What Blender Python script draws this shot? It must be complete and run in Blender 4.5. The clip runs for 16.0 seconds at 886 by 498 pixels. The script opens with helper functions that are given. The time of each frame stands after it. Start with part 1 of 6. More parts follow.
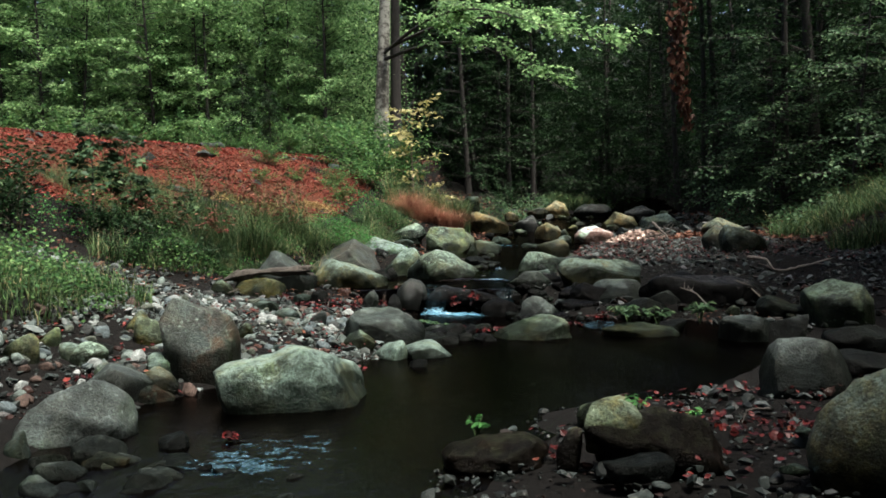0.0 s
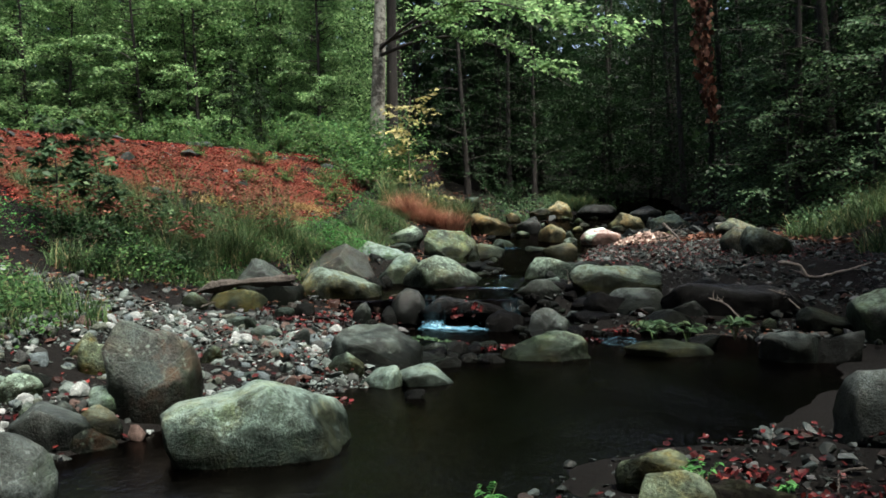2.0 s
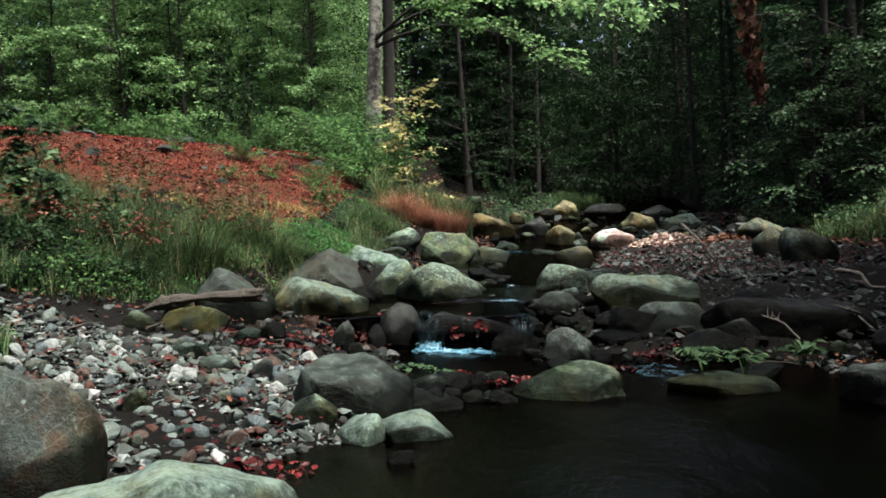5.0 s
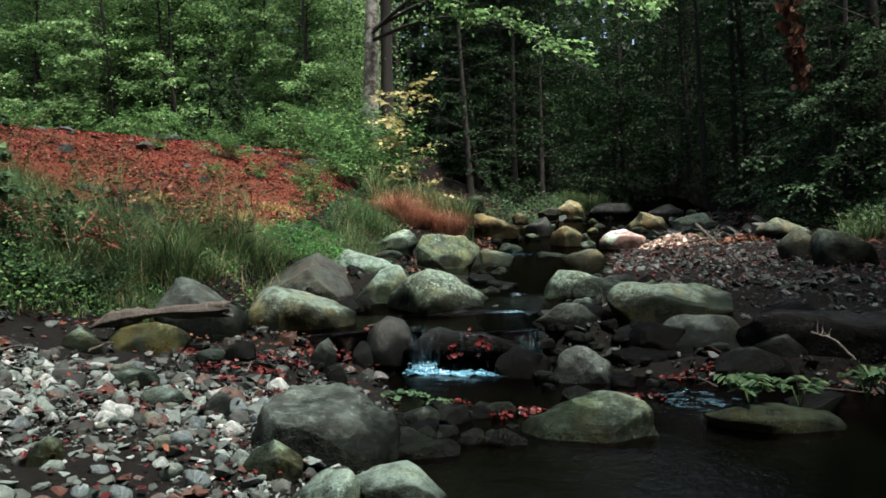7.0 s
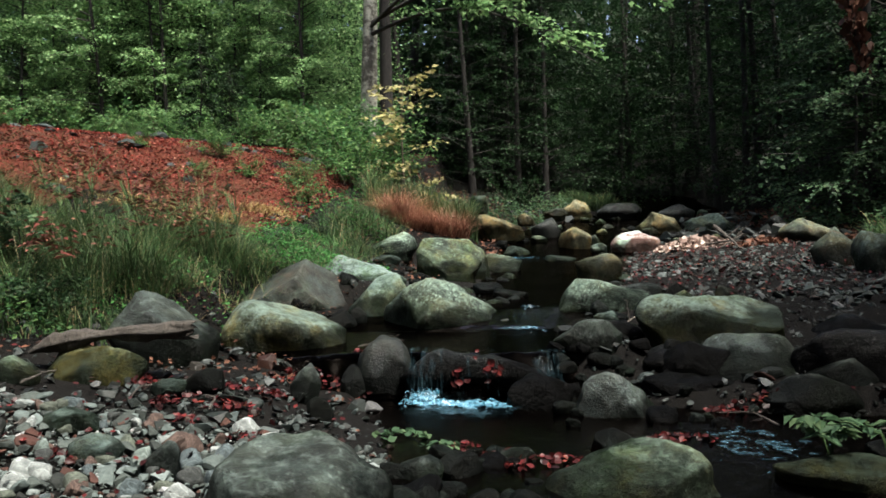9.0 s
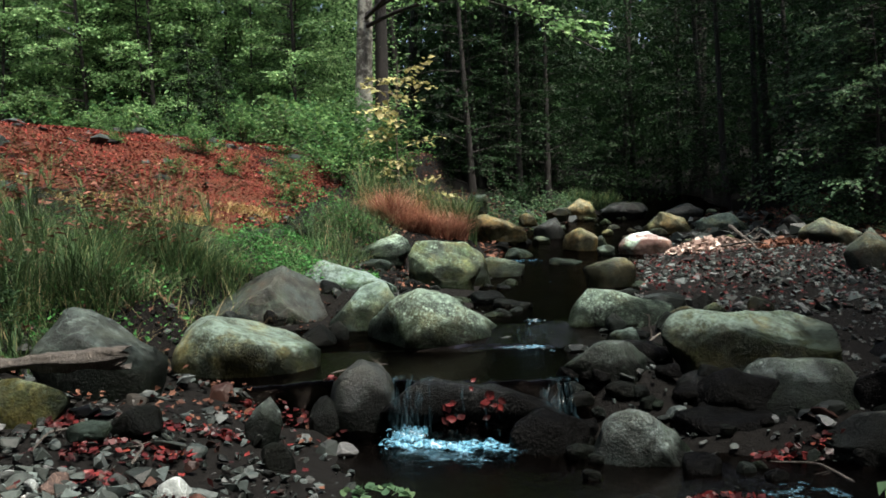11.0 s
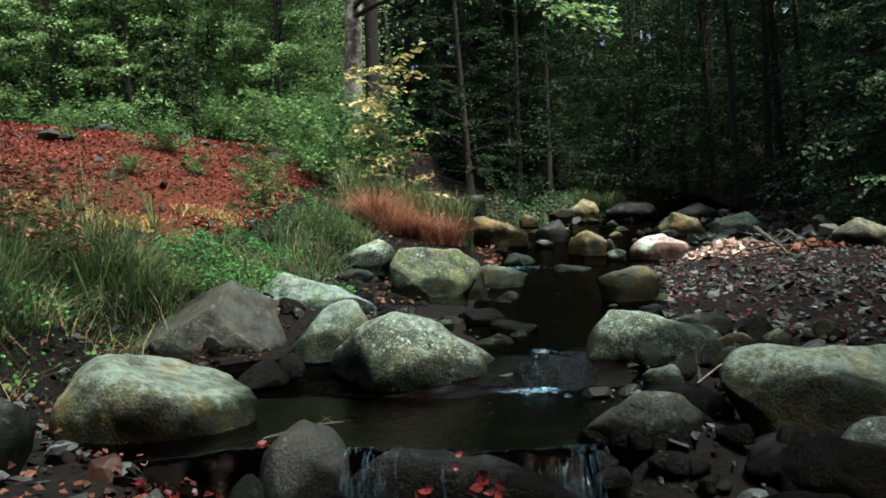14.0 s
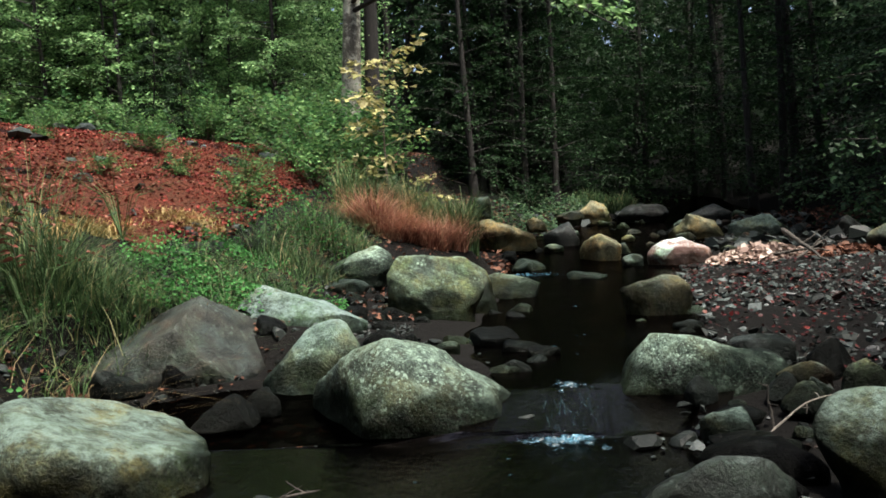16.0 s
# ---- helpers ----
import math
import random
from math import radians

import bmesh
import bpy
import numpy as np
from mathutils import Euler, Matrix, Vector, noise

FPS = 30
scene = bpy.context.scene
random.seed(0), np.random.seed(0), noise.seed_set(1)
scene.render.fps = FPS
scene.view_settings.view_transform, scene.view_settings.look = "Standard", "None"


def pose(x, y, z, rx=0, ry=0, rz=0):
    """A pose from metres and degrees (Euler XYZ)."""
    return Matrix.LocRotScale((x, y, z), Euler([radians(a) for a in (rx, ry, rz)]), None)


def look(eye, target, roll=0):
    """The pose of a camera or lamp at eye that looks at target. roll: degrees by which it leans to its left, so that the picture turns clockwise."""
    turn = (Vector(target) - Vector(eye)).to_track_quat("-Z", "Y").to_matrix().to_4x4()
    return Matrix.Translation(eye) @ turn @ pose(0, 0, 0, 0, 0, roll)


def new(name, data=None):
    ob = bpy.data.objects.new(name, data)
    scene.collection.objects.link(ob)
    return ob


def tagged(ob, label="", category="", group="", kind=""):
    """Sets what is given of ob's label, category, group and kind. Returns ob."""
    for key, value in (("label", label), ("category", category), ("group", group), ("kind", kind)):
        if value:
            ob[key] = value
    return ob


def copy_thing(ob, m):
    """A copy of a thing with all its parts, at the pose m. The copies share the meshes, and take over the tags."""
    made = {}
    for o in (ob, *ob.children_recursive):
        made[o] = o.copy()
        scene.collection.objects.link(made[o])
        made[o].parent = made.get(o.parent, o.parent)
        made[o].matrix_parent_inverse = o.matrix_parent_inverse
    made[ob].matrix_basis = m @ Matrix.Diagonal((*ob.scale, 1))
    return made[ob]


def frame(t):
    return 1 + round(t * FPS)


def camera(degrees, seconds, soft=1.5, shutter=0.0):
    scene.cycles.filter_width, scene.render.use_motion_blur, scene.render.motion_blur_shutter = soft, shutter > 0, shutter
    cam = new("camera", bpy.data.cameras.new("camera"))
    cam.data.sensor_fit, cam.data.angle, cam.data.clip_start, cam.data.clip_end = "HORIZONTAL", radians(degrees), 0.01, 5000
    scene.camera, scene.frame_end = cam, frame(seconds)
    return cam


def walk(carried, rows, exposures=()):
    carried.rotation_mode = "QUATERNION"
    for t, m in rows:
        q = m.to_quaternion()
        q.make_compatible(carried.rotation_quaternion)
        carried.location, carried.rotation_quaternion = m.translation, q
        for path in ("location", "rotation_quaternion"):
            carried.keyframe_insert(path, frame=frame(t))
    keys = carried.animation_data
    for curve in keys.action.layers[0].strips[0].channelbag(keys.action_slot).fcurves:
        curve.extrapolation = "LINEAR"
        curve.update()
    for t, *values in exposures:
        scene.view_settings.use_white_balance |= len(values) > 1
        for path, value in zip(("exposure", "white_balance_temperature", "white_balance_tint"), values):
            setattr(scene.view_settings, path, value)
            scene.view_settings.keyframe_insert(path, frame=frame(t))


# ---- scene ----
cam = camera(54.6, 16.0, 1.7)
PATH = [
    (0, (0.462, -1.258, 1.174), (0.370, 0.738, 1.098), -0.78),
    (0.5, (0.451, -0.982, 1.179), (0.361, 1.014, 1.103), -0.90),
    (1, (0.439, -0.722, 1.181), (0.349, 1.275, 1.107), -0.99),
    (1.5, (0.425, -0.471, 1.186), (0.335, 1.526, 1.112), -1.03),
    (2, (0.407, -0.222, 1.196), (0.318, 1.775, 1.122), -1.06),
    (2.5, (0.386, 0.026, 1.203), (0.296, 2.022, 1.130), -1.10),
    (3, (0.364, 0.271, 1.204), (0.274, 2.267, 1.130), -1.14),
    (3.5, (0.355, 0.515, 1.202), (0.265, 2.511, 1.128), -1.16),
    (4, (0.359, 0.759, 1.203), (0.269, 2.756, 1.129), -1.16),
    (4.5, (0.366, 1.009, 1.206), (0.275, 3.005, 1.131), -1.17),
    (5, (0.371, 1.263, 1.206), (0.280, 3.260, 1.132), -1.21),
    (5.5, (0.374, 1.521, 1.205), (0.282, 3.517, 1.132), -1.25),
    (6, (0.376, 1.777, 1.205), (0.283, 3.774, 1.132), -1.30),
    (6.5, (0.377, 2.030, 1.207), (0.282, 4.027, 1.134), -1.35),
    (7, (0.378, 2.279, 1.211), (0.282, 4.275, 1.138), -1.39),
    (7.5, (0.374, 2.523, 1.215), (0.276, 4.520, 1.143), -1.42),
    (8, (0.359, 2.767, 1.220), (0.261, 4.763, 1.148), -1.46),
    (8.5, (0.339, 3.010, 1.225), (0.240, 5.006, 1.154), -1.51),
    (9, (0.321, 3.255, 1.230), (0.222, 5.251, 1.158), -1.54),
    (9.5, (0.311, 3.502, 1.234), (0.213, 5.498, 1.161), -1.55),
    (10, (0.313, 3.750, 1.237), (0.214, 5.746, 1.164), -1.57),
    (10.5, (0.324, 3.998, 1.239), (0.224, 5.994, 1.167), -1.61),
    (11, (0.340, 4.245, 1.241), (0.239, 6.241, 1.168), -1.65),
    (11.5, (0.358, 4.490, 1.243), (0.255, 6.486, 1.170), -1.71),
    (12, (0.374, 4.738, 1.243), (0.271, 6.734, 1.171), -1.79),
    (12.5, (0.386, 4.988, 1.240), (0.284, 6.985, 1.169), -1.89),
    (13, (0.392, 5.232, 1.237), (0.291, 7.228, 1.167), -1.96),
    (13.5, (0.389, 5.471, 1.236), (0.288, 7.467, 1.168), -2.00),
    (14, (0.380, 5.708, 1.237), (0.279, 7.705, 1.170), -2.05),
    (14.5, (0.369, 5.943, 1.239), (0.267, 7.939, 1.172), -2.14),
    (15, (0.354, 6.173, 1.239), (0.251, 8.169, 1.174), -2.22),
    (15.5, (0.339, 6.403, 1.240), (0.234, 8.399, 1.178), -2.26),
    (16, (0.330, 6.636, 1.247), (0.222, 8.632, 1.187), -2.33),
]
walk(cam, [(t, look(eye, target, roll)) for t, eye, target, roll in PATH], [(0, 1.4, 6500, 10), (16, 1.4, 6500, 10)])

# ---- light ----
world = bpy.data.worlds.new("sky")
world.use_nodes = True
scene.world = world
wn, wl = world.node_tree.nodes, world.node_tree.links
sky = wn.new("ShaderNodeTexSky")
sky.sky_type, sky.sun_disc = "NISHITA", False
sky.sun_elevation, sky.sun_rotation = radians(68.5), radians(132.5)
sky.air_density, sky.dust_density, sky.ozone_density = 0.7, 5.0, 0.3
wl.new(sky.outputs[0], wn["Background"].inputs[0])
wn["Background"].inputs[1].default_value = 0.105
sun = new("sun", bpy.data.lights.new("sun", "SUN"))
sun.data.energy, sun.data.angle, sun.data.color = 4.2, radians(12), (1.0, 0.95, 0.86)
sun.matrix_world = look((2.4, -2.2, 8.25), (0, 0, 0))


# ---- materials ----
def material(name):
    m = bpy.data.materials.new(name)
    m.use_nodes = True
    return m, m.node_tree.nodes, m.node_tree.links, m.node_tree.nodes["Principled BSDF"]


def noise_node(n, l, src, scale, detail=6.0, rough=0.6, dist=0.0):
    t = n.new("ShaderNodeTexNoise")
    t.inputs["Scale"].default_value, t.inputs["Detail"].default_value = scale, detail
    t.inputs["Roughness"].default_value, t.inputs["Distortion"].default_value = rough, dist
    l.new(src, t.inputs["Vector"])
    return t.outputs["Fac"]


def ramp(n, l, src, stops):
    r = n.new("ShaderNodeValToRGB")
    e = r.color_ramp.elements
    while len(e) < len(stops):
        e.new(0.5)
    for k, (p, c) in enumerate(stops):
        e[k].position, e[k].color = p, (c if len(c) == 4 else (*c, 1))
    l.new(src, r.inputs[0])
    return r.outputs[0]


def grey(v):
    return (v, v, v, 1)


def mix(n, l, fac, a, b, mode="MIX"):
    x = n.new("ShaderNodeMix")
    x.data_type, x.blend_type = "RGBA", mode
    for sock, v in ((x.inputs[0], fac), (x.inputs[6], a), (x.inputs[7], b)):
        if isinstance(v, bpy.types.NodeSocket):
            l.new(v, sock)
        elif isinstance(v, (int, float)):
            sock.default_value = v
        else:
            sock.default_value = v if len(v) == 4 else (*v, 1)
    return x.outputs[2]


def bump(n, l, bsdf, height, strength, distance):
    b = n.new("ShaderNodeBump")
    b.inputs["Strength"].default_value, b.inputs["Distance"].default_value = strength, distance
    l.new(height, b.inputs["Height"])
    l.new(b.outputs[0], bsdf.inputs["Normal"])


def stone_material(name, a, b, spot, spots=0.62, rough=0.75, rust=None, specks=0.68, stain=0.85, patch=2.1, gloss=0.3, rust_at=0.50, warm=0.45, relief=0.9):
    """Weathered river stone: mottled two-tone body, dark algae, lichen crust and rosettes, hair veins, optional rust, a
    foot darkened for damp and undercut shade.
    """
    m, n, l, p = material(name)
    co = n.new("ShaderNodeTexCoord").outputs["Object"]
    rnd = n.new("ShaderNodeObjectInfo").outputs["Random"]
    off, sc = n.new("ShaderNodeVectorMath"), n.new("ShaderNodeVectorMath")
    off.operation, sc.operation = "ADD", "SCALE"
    sc.inputs[0].default_value = (37, 19, 53)
    l.new(rnd, sc.inputs["Scale"])
    l.new(co, off.inputs[0]); l.new(sc.outputs[0], off.inputs[1])
    v = off.outputs[0]
    big = noise_node(n, l, v, 2.4, 7, 0.6, 0.4)
    mid = noise_node(n, l, v, 8.5, 12, 0.68)
    fine = noise_node(n, l, v, 70, 5, 0.65)
    col = mix(n, l, ramp(n, l, big, [(0.40, grey(0)), (0.60, grey(1))]), a, b)
    # warm weathering and dark algae
    col = mix(n, l, ramp(n, l, noise_node(n, l, v, 3.1, 7, 0.65), [(0.46, grey(0)), (0.60, grey(warm))]), col, (a[0] * 2.1, a[1] * 1.35, a[2] * 0.62))
    col = mix(n, l, ramp(n, l, noise_node(n, l, v, 1.9, 8, 0.65, 0.3), [(0.50, grey(0)), (0.64, grey(0.7))]), col, (a[0] * 0.75, a[1] * 0.95, a[2] * 0.5))
    algae = ramp(n, l, noise_node(n, l, v, 4.6, 12, 0.72, 0.3), [(0.46, grey(0)), (0.60, grey(stain))])
    col = mix(n, l, algae, col, (a[0] * 0.22, a[1] * 0.24, a[2] * 0.2))
    col = mix(n, l, 1.0, col, ramp(n, l, mid, [(0.30, grey(0.45)), (0.50, grey(0.98)), (0.70, grey(1.4))]), "MULTIPLY")
    col = mix(n, l, 1.0, col, ramp(n, l, fine, [(0.34, grey(0.45)), (0.66, grey(1.5))]), "MULTIPLY")
    if rust:
        col = mix(n, l, ramp(n, l, noise_node(n, l, v, patch, 8, 0.7, 0.5), [(rust_at, grey(0)), (rust_at + 0.08, grey(0.85))]), col, rust)
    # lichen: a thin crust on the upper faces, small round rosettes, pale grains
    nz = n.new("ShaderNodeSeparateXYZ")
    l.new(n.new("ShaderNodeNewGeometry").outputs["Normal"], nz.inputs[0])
    # upward faces take more crust, so skylit tops are partly painted in
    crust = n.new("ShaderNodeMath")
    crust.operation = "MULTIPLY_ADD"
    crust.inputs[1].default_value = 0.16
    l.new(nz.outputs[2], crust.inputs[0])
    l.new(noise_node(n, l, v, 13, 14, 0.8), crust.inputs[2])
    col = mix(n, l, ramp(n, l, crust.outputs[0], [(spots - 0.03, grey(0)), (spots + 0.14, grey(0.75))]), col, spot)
    ros = n.new("ShaderNodeTexVoronoi")
    ros.inputs["Scale"].default_value = 24
    l.new(v, ros.inputs["Vector"])
    disc = ramp(n, l, ros.outputs["Distance"], [(0.22, grey(1)), (0.34, grey(0))])
    where = ramp(n, l, noise_node(n, l, v, 6, 6, 0.7), [(specks - 0.14, grey(0)), (specks - 0.02, grey(0.75))])
    col = mix(n, l, mix(n, l, 1.0, disc, where, "MULTIPLY"), col, (min(spot[0] * 1.25, 0.8), min(spot[1] * 1.25, 0.8), min(spot[2] * 1.25, 0.8)))
    dots = ramp(n, l, noise_node(n, l, v, 95, 3, 0.6), [(specks, grey(0)), (specks + 0.05, grey(0.7))])
    col = mix(n, l, dots, col, (min(spot[0] * 1.4, 0.8), min(spot[1] * 1.4, 0.8), min(spot[2] * 1.4, 0.8)))
    vein = ramp(n, l, noise_node(n, l, v, 1.7, 4, 0.5, 0.8), [(0.494, grey(0)), (0.5, grey(0.35)), (0.506, grey(0))])
    col = mix(n, l, vein, col, spot)
    col = mix(n, l, 1.0, col, ramp(n, l, rnd, [(0, grey(0.8)), (1, grey(1.2))]), "MULTIPLY")
    # foot painted dark for damp and for undercut shade, with an uneven edge
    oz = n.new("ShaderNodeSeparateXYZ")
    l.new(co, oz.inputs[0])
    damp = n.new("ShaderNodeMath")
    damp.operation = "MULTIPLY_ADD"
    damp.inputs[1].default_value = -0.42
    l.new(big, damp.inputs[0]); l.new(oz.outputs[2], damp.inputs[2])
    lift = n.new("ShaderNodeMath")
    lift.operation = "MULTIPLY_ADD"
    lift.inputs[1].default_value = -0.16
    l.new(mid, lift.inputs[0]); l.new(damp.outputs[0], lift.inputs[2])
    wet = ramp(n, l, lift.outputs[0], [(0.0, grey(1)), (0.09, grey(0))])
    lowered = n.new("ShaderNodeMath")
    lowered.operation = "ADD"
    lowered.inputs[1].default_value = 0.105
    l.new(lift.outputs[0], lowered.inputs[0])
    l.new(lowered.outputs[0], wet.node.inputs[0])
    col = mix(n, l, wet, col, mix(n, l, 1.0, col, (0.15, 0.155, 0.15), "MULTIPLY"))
    l.new(col, p.inputs["Base Color"])
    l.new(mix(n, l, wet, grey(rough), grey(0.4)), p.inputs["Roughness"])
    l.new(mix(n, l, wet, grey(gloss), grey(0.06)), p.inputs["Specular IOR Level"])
    bump(n, l, p, mix(n, l, 0.26, mix(n, l, 0.65, big, mid), fine), relief, 0.06)
    return m


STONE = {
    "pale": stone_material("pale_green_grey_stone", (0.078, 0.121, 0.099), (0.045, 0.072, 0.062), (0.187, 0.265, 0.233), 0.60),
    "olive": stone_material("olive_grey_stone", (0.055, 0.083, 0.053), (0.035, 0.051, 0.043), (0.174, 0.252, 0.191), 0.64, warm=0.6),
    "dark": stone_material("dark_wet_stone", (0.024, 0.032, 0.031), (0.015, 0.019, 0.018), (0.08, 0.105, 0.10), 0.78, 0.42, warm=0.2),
    # wet: the cascade's shade is put into the wet stone's near-black colour
    "wet": stone_material("wet_shade_black_stone", (0.0042, 0.0055, 0.0058), (0.0028, 0.0036, 0.0038), (0.014, 0.016, 0.015), 0.72, 0.3, gloss=0.2, warm=0.1, relief=1.0),
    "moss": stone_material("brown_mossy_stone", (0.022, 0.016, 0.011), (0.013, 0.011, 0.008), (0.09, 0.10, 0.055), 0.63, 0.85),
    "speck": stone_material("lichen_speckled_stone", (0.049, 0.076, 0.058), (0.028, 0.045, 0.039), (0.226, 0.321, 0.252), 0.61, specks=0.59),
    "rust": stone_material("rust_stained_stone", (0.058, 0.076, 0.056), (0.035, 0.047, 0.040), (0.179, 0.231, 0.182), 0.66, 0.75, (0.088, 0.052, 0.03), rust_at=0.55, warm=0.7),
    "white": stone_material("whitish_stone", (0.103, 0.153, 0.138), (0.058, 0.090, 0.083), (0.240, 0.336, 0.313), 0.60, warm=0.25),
    # chalk: the sun patch on the white boulder is raised into its base colour
    "chalk": stone_material("sunlit_toned_white_rust_stone", (0.50, 0.64, 0.64), (0.42, 0.54, 0.54), (0.66, 0.78, 0.78), 0.66, 0.6, (0.13, 0.035, 0.018), stain=0.2, patch=1.7, rust_at=0.43, warm=0.1),
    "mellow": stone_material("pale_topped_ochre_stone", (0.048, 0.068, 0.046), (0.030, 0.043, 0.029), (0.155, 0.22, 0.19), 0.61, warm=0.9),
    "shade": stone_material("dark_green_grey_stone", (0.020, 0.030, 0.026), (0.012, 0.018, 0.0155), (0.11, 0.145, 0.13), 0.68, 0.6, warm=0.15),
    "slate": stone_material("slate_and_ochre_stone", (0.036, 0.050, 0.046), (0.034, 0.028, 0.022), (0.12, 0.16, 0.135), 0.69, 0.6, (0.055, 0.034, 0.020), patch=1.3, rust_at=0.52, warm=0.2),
    # paler ochre: sunlight on the far boulders is painted into the base colour
    "sunlit_ochre": stone_material("sunlit_toned_ochre_stone", (0.20, 0.195, 0.115), (0.12, 0.12, 0.075), (0.30, 0.32, 0.22), 0.64, warm=0.6),
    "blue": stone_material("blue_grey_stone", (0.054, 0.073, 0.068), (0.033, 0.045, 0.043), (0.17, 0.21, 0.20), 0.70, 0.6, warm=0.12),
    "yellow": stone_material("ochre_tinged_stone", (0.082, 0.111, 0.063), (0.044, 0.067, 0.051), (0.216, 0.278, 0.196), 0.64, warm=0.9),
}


def leaf_material(name, stops, rough=0.5, trans=0.25):
    m, n, l, p = material(name)
    isl = n.new("ShaderNodeNewGeometry").outputs["Random Per Island"]
    col = ramp(n, l, isl, stops)
    v = n.new("ShaderNodeTexCoord").outputs["Object"]
    patch = ramp(n, l, noise_node(n, l, v, 1.3, 4), [(0.35, grey(0.5)), (0.65, grey(1.35))])
    col = mix(n, l, 1.0, col, patch, "MULTIPLY")
    l.new(col, p.inputs["Base Color"])
    p.inputs["Roughness"].default_value = rough
    p.inputs["Specular IOR Level"].default_value = 0.12
    if trans:
        t = n.new("ShaderNodeBsdfTranslucent")
        l.new(col, t.inputs[0])
        mx = n.new("ShaderNodeMixShader")
        mx.inputs[0].default_value = trans
        l.new(p.outputs[0], mx.inputs[1]); l.new(t.outputs[0], mx.inputs[2])
        l.new(mx.outputs[0], n["Material Output"].inputs[0])
    return m


# bright and deep put the wood's sunlit and shaded parts into leaf colour
LEAF = {
    "bright": leaf_material("sunlit_toned_leaves", [(0, (0.055, 0.115, 0.042)), (0.45, (0.135, 0.26, 0.105)), (0.8, (0.25, 0.42, 0.175)), (1, (0.40, 0.58, 0.27))], trans=0.5),
    "mid": leaf_material("green_leaves", [(0, (0.0354, 0.0721, 0.0395)), (0.6, (0.0616, 0.117, 0.0586)), (1, (0.114, 0.175, 0.0854))], trans=0.4),
    "vivid": leaf_material("fresh_green_shrub_leaves", [(0, (0.022, 0.065, 0.024)), (0.5, (0.062, 0.15, 0.05)), (1, (0.16, 0.28, 0.095))], trans=0.4),
    "stalk": leaf_material("dull_dry_stalks", [(0, (0.06, 0.045, 0.022)), (1, (0.21, 0.165, 0.09))], 0.6, 0.0),
    "deep": leaf_material("shade_toned_leaves", [(0, (0.00948, 0.0259, 0.0104)), (0.7, (0.0175, 0.0421, 0.0167)), (1, (0.0316, 0.0637, 0.024))], trans=0.35),
    "yellow": leaf_material("pale_yellow_leaves", [(0, (0.22, 0.23, 0.08)), (0.6, (0.40, 0.37, 0.16)), (1, (0.50, 0.46, 0.26))], trans=0.3),
    "red": leaf_material("fallen_red_leaves", [(0, (0.03431, 0.008342, 0.00688)), (0.4, (0.1078, 0.01835, 0.0129)), (0.8, (0.1961, 0.03003, 0.02236)), (0.94, (0.2353, 0.06256, 0.043)), (1, (0.3529, 0.1835, 0.1376))], 0.6, 0.0),
    "scarlet": leaf_material("wet_scarlet_leaves", [(0, (0.012, 0.004, 0.004)), (0.5, (0.042, 0.007, 0.007)), (0.85, (0.085, 0.012, 0.012)), (0.95, (0.15, 0.026, 0.02)), (1, (0.12, 0.06, 0.035))], 0.4, 0.0),
    "grass": leaf_material("green_grass_blades", [(0, (0.0228, 0.0503, 0.0224)), (0.5, (0.0512, 0.096, 0.0393)), (0.88, (0.103, 0.162, 0.0617)), (1, (0.296, 0.232, 0.134))], 0.55, 0.2),
    "herb": leaf_material("fresh_green_herbs", [(0, (0.02424, 0.0896, 0.02248)), (0.5, (0.04848, 0.1688, 0.04488)), (1, (0.0888, 0.2576, 0.07184))], 0.5, 0.3),
    "tan": leaf_material("bleached_straw", [(0, (0.22, 0.16, 0.06)), (0.6, (0.36, 0.27, 0.11)), (1, (0.48, 0.38, 0.19))], 0.6, 0.1),
    "straw": leaf_material("russet_dry_grass", [(0, (0.12, 0.045, 0.03)), (0.5, (0.28, 0.125, 0.085)), (0.85, (0.42, 0.23, 0.16)), (1, (0.52, 0.38, 0.25))], 0.6, 0.15),
    "brown": leaf_material("brown_dead_leaves", [(0, (0.045, 0.02, 0.013)), (0.6, (0.095, 0.04, 0.025)), (1, (0.17, 0.085, 0.055))], 0.6, 0.1),
}


def bark_material(name, a, b, scale=1.0, lichen=None):
    m, n, l, p = material(name)
    mp = n.new("ShaderNodeMapping")
    mp.inputs["Scale"].default_value = (1, 1, 0.25)
    l.new(n.new("ShaderNodeTexCoord").outputs["Object"], mp.inputs[0])
    f = noise_node(n, l, mp.outputs[0], 16 * scale, 6, 0.7, 0.8)
    col = ramp(n, l, f, [(0.3, a), (0.7, b)])
    if lichen:
        g = noise_node(n, l, n.new("ShaderNodeTexCoord").outputs["Object"], 3.6, 9, 0.75)
        col = mix(n, l, ramp(n, l, g, [(0.46, grey(0)), (0.56, grey(0.85))]), col, lichen)
    l.new(col, p.inputs["Base Color"])
    p.inputs["Roughness"].default_value = 0.9
    bump(n, l, p, f, 0.8, 0.03)
    return m


BARK_PALE = bark_material("pale_lichened_bark", (0.03, 0.029, 0.024), (0.12, 0.115, 0.095), 1.3, (0.37, 0.38, 0.32))
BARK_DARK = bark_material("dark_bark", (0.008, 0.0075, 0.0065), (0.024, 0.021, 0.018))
BARK_TWIG = bark_material("grey_brown_twig", (0.06, 0.05, 0.04), (0.17, 0.14, 0.11), 3)
WOOD_DEAD = bark_material("weathered_dead_wood", (0.02, 0.018, 0.015), (0.075, 0.065, 0.054), 3)


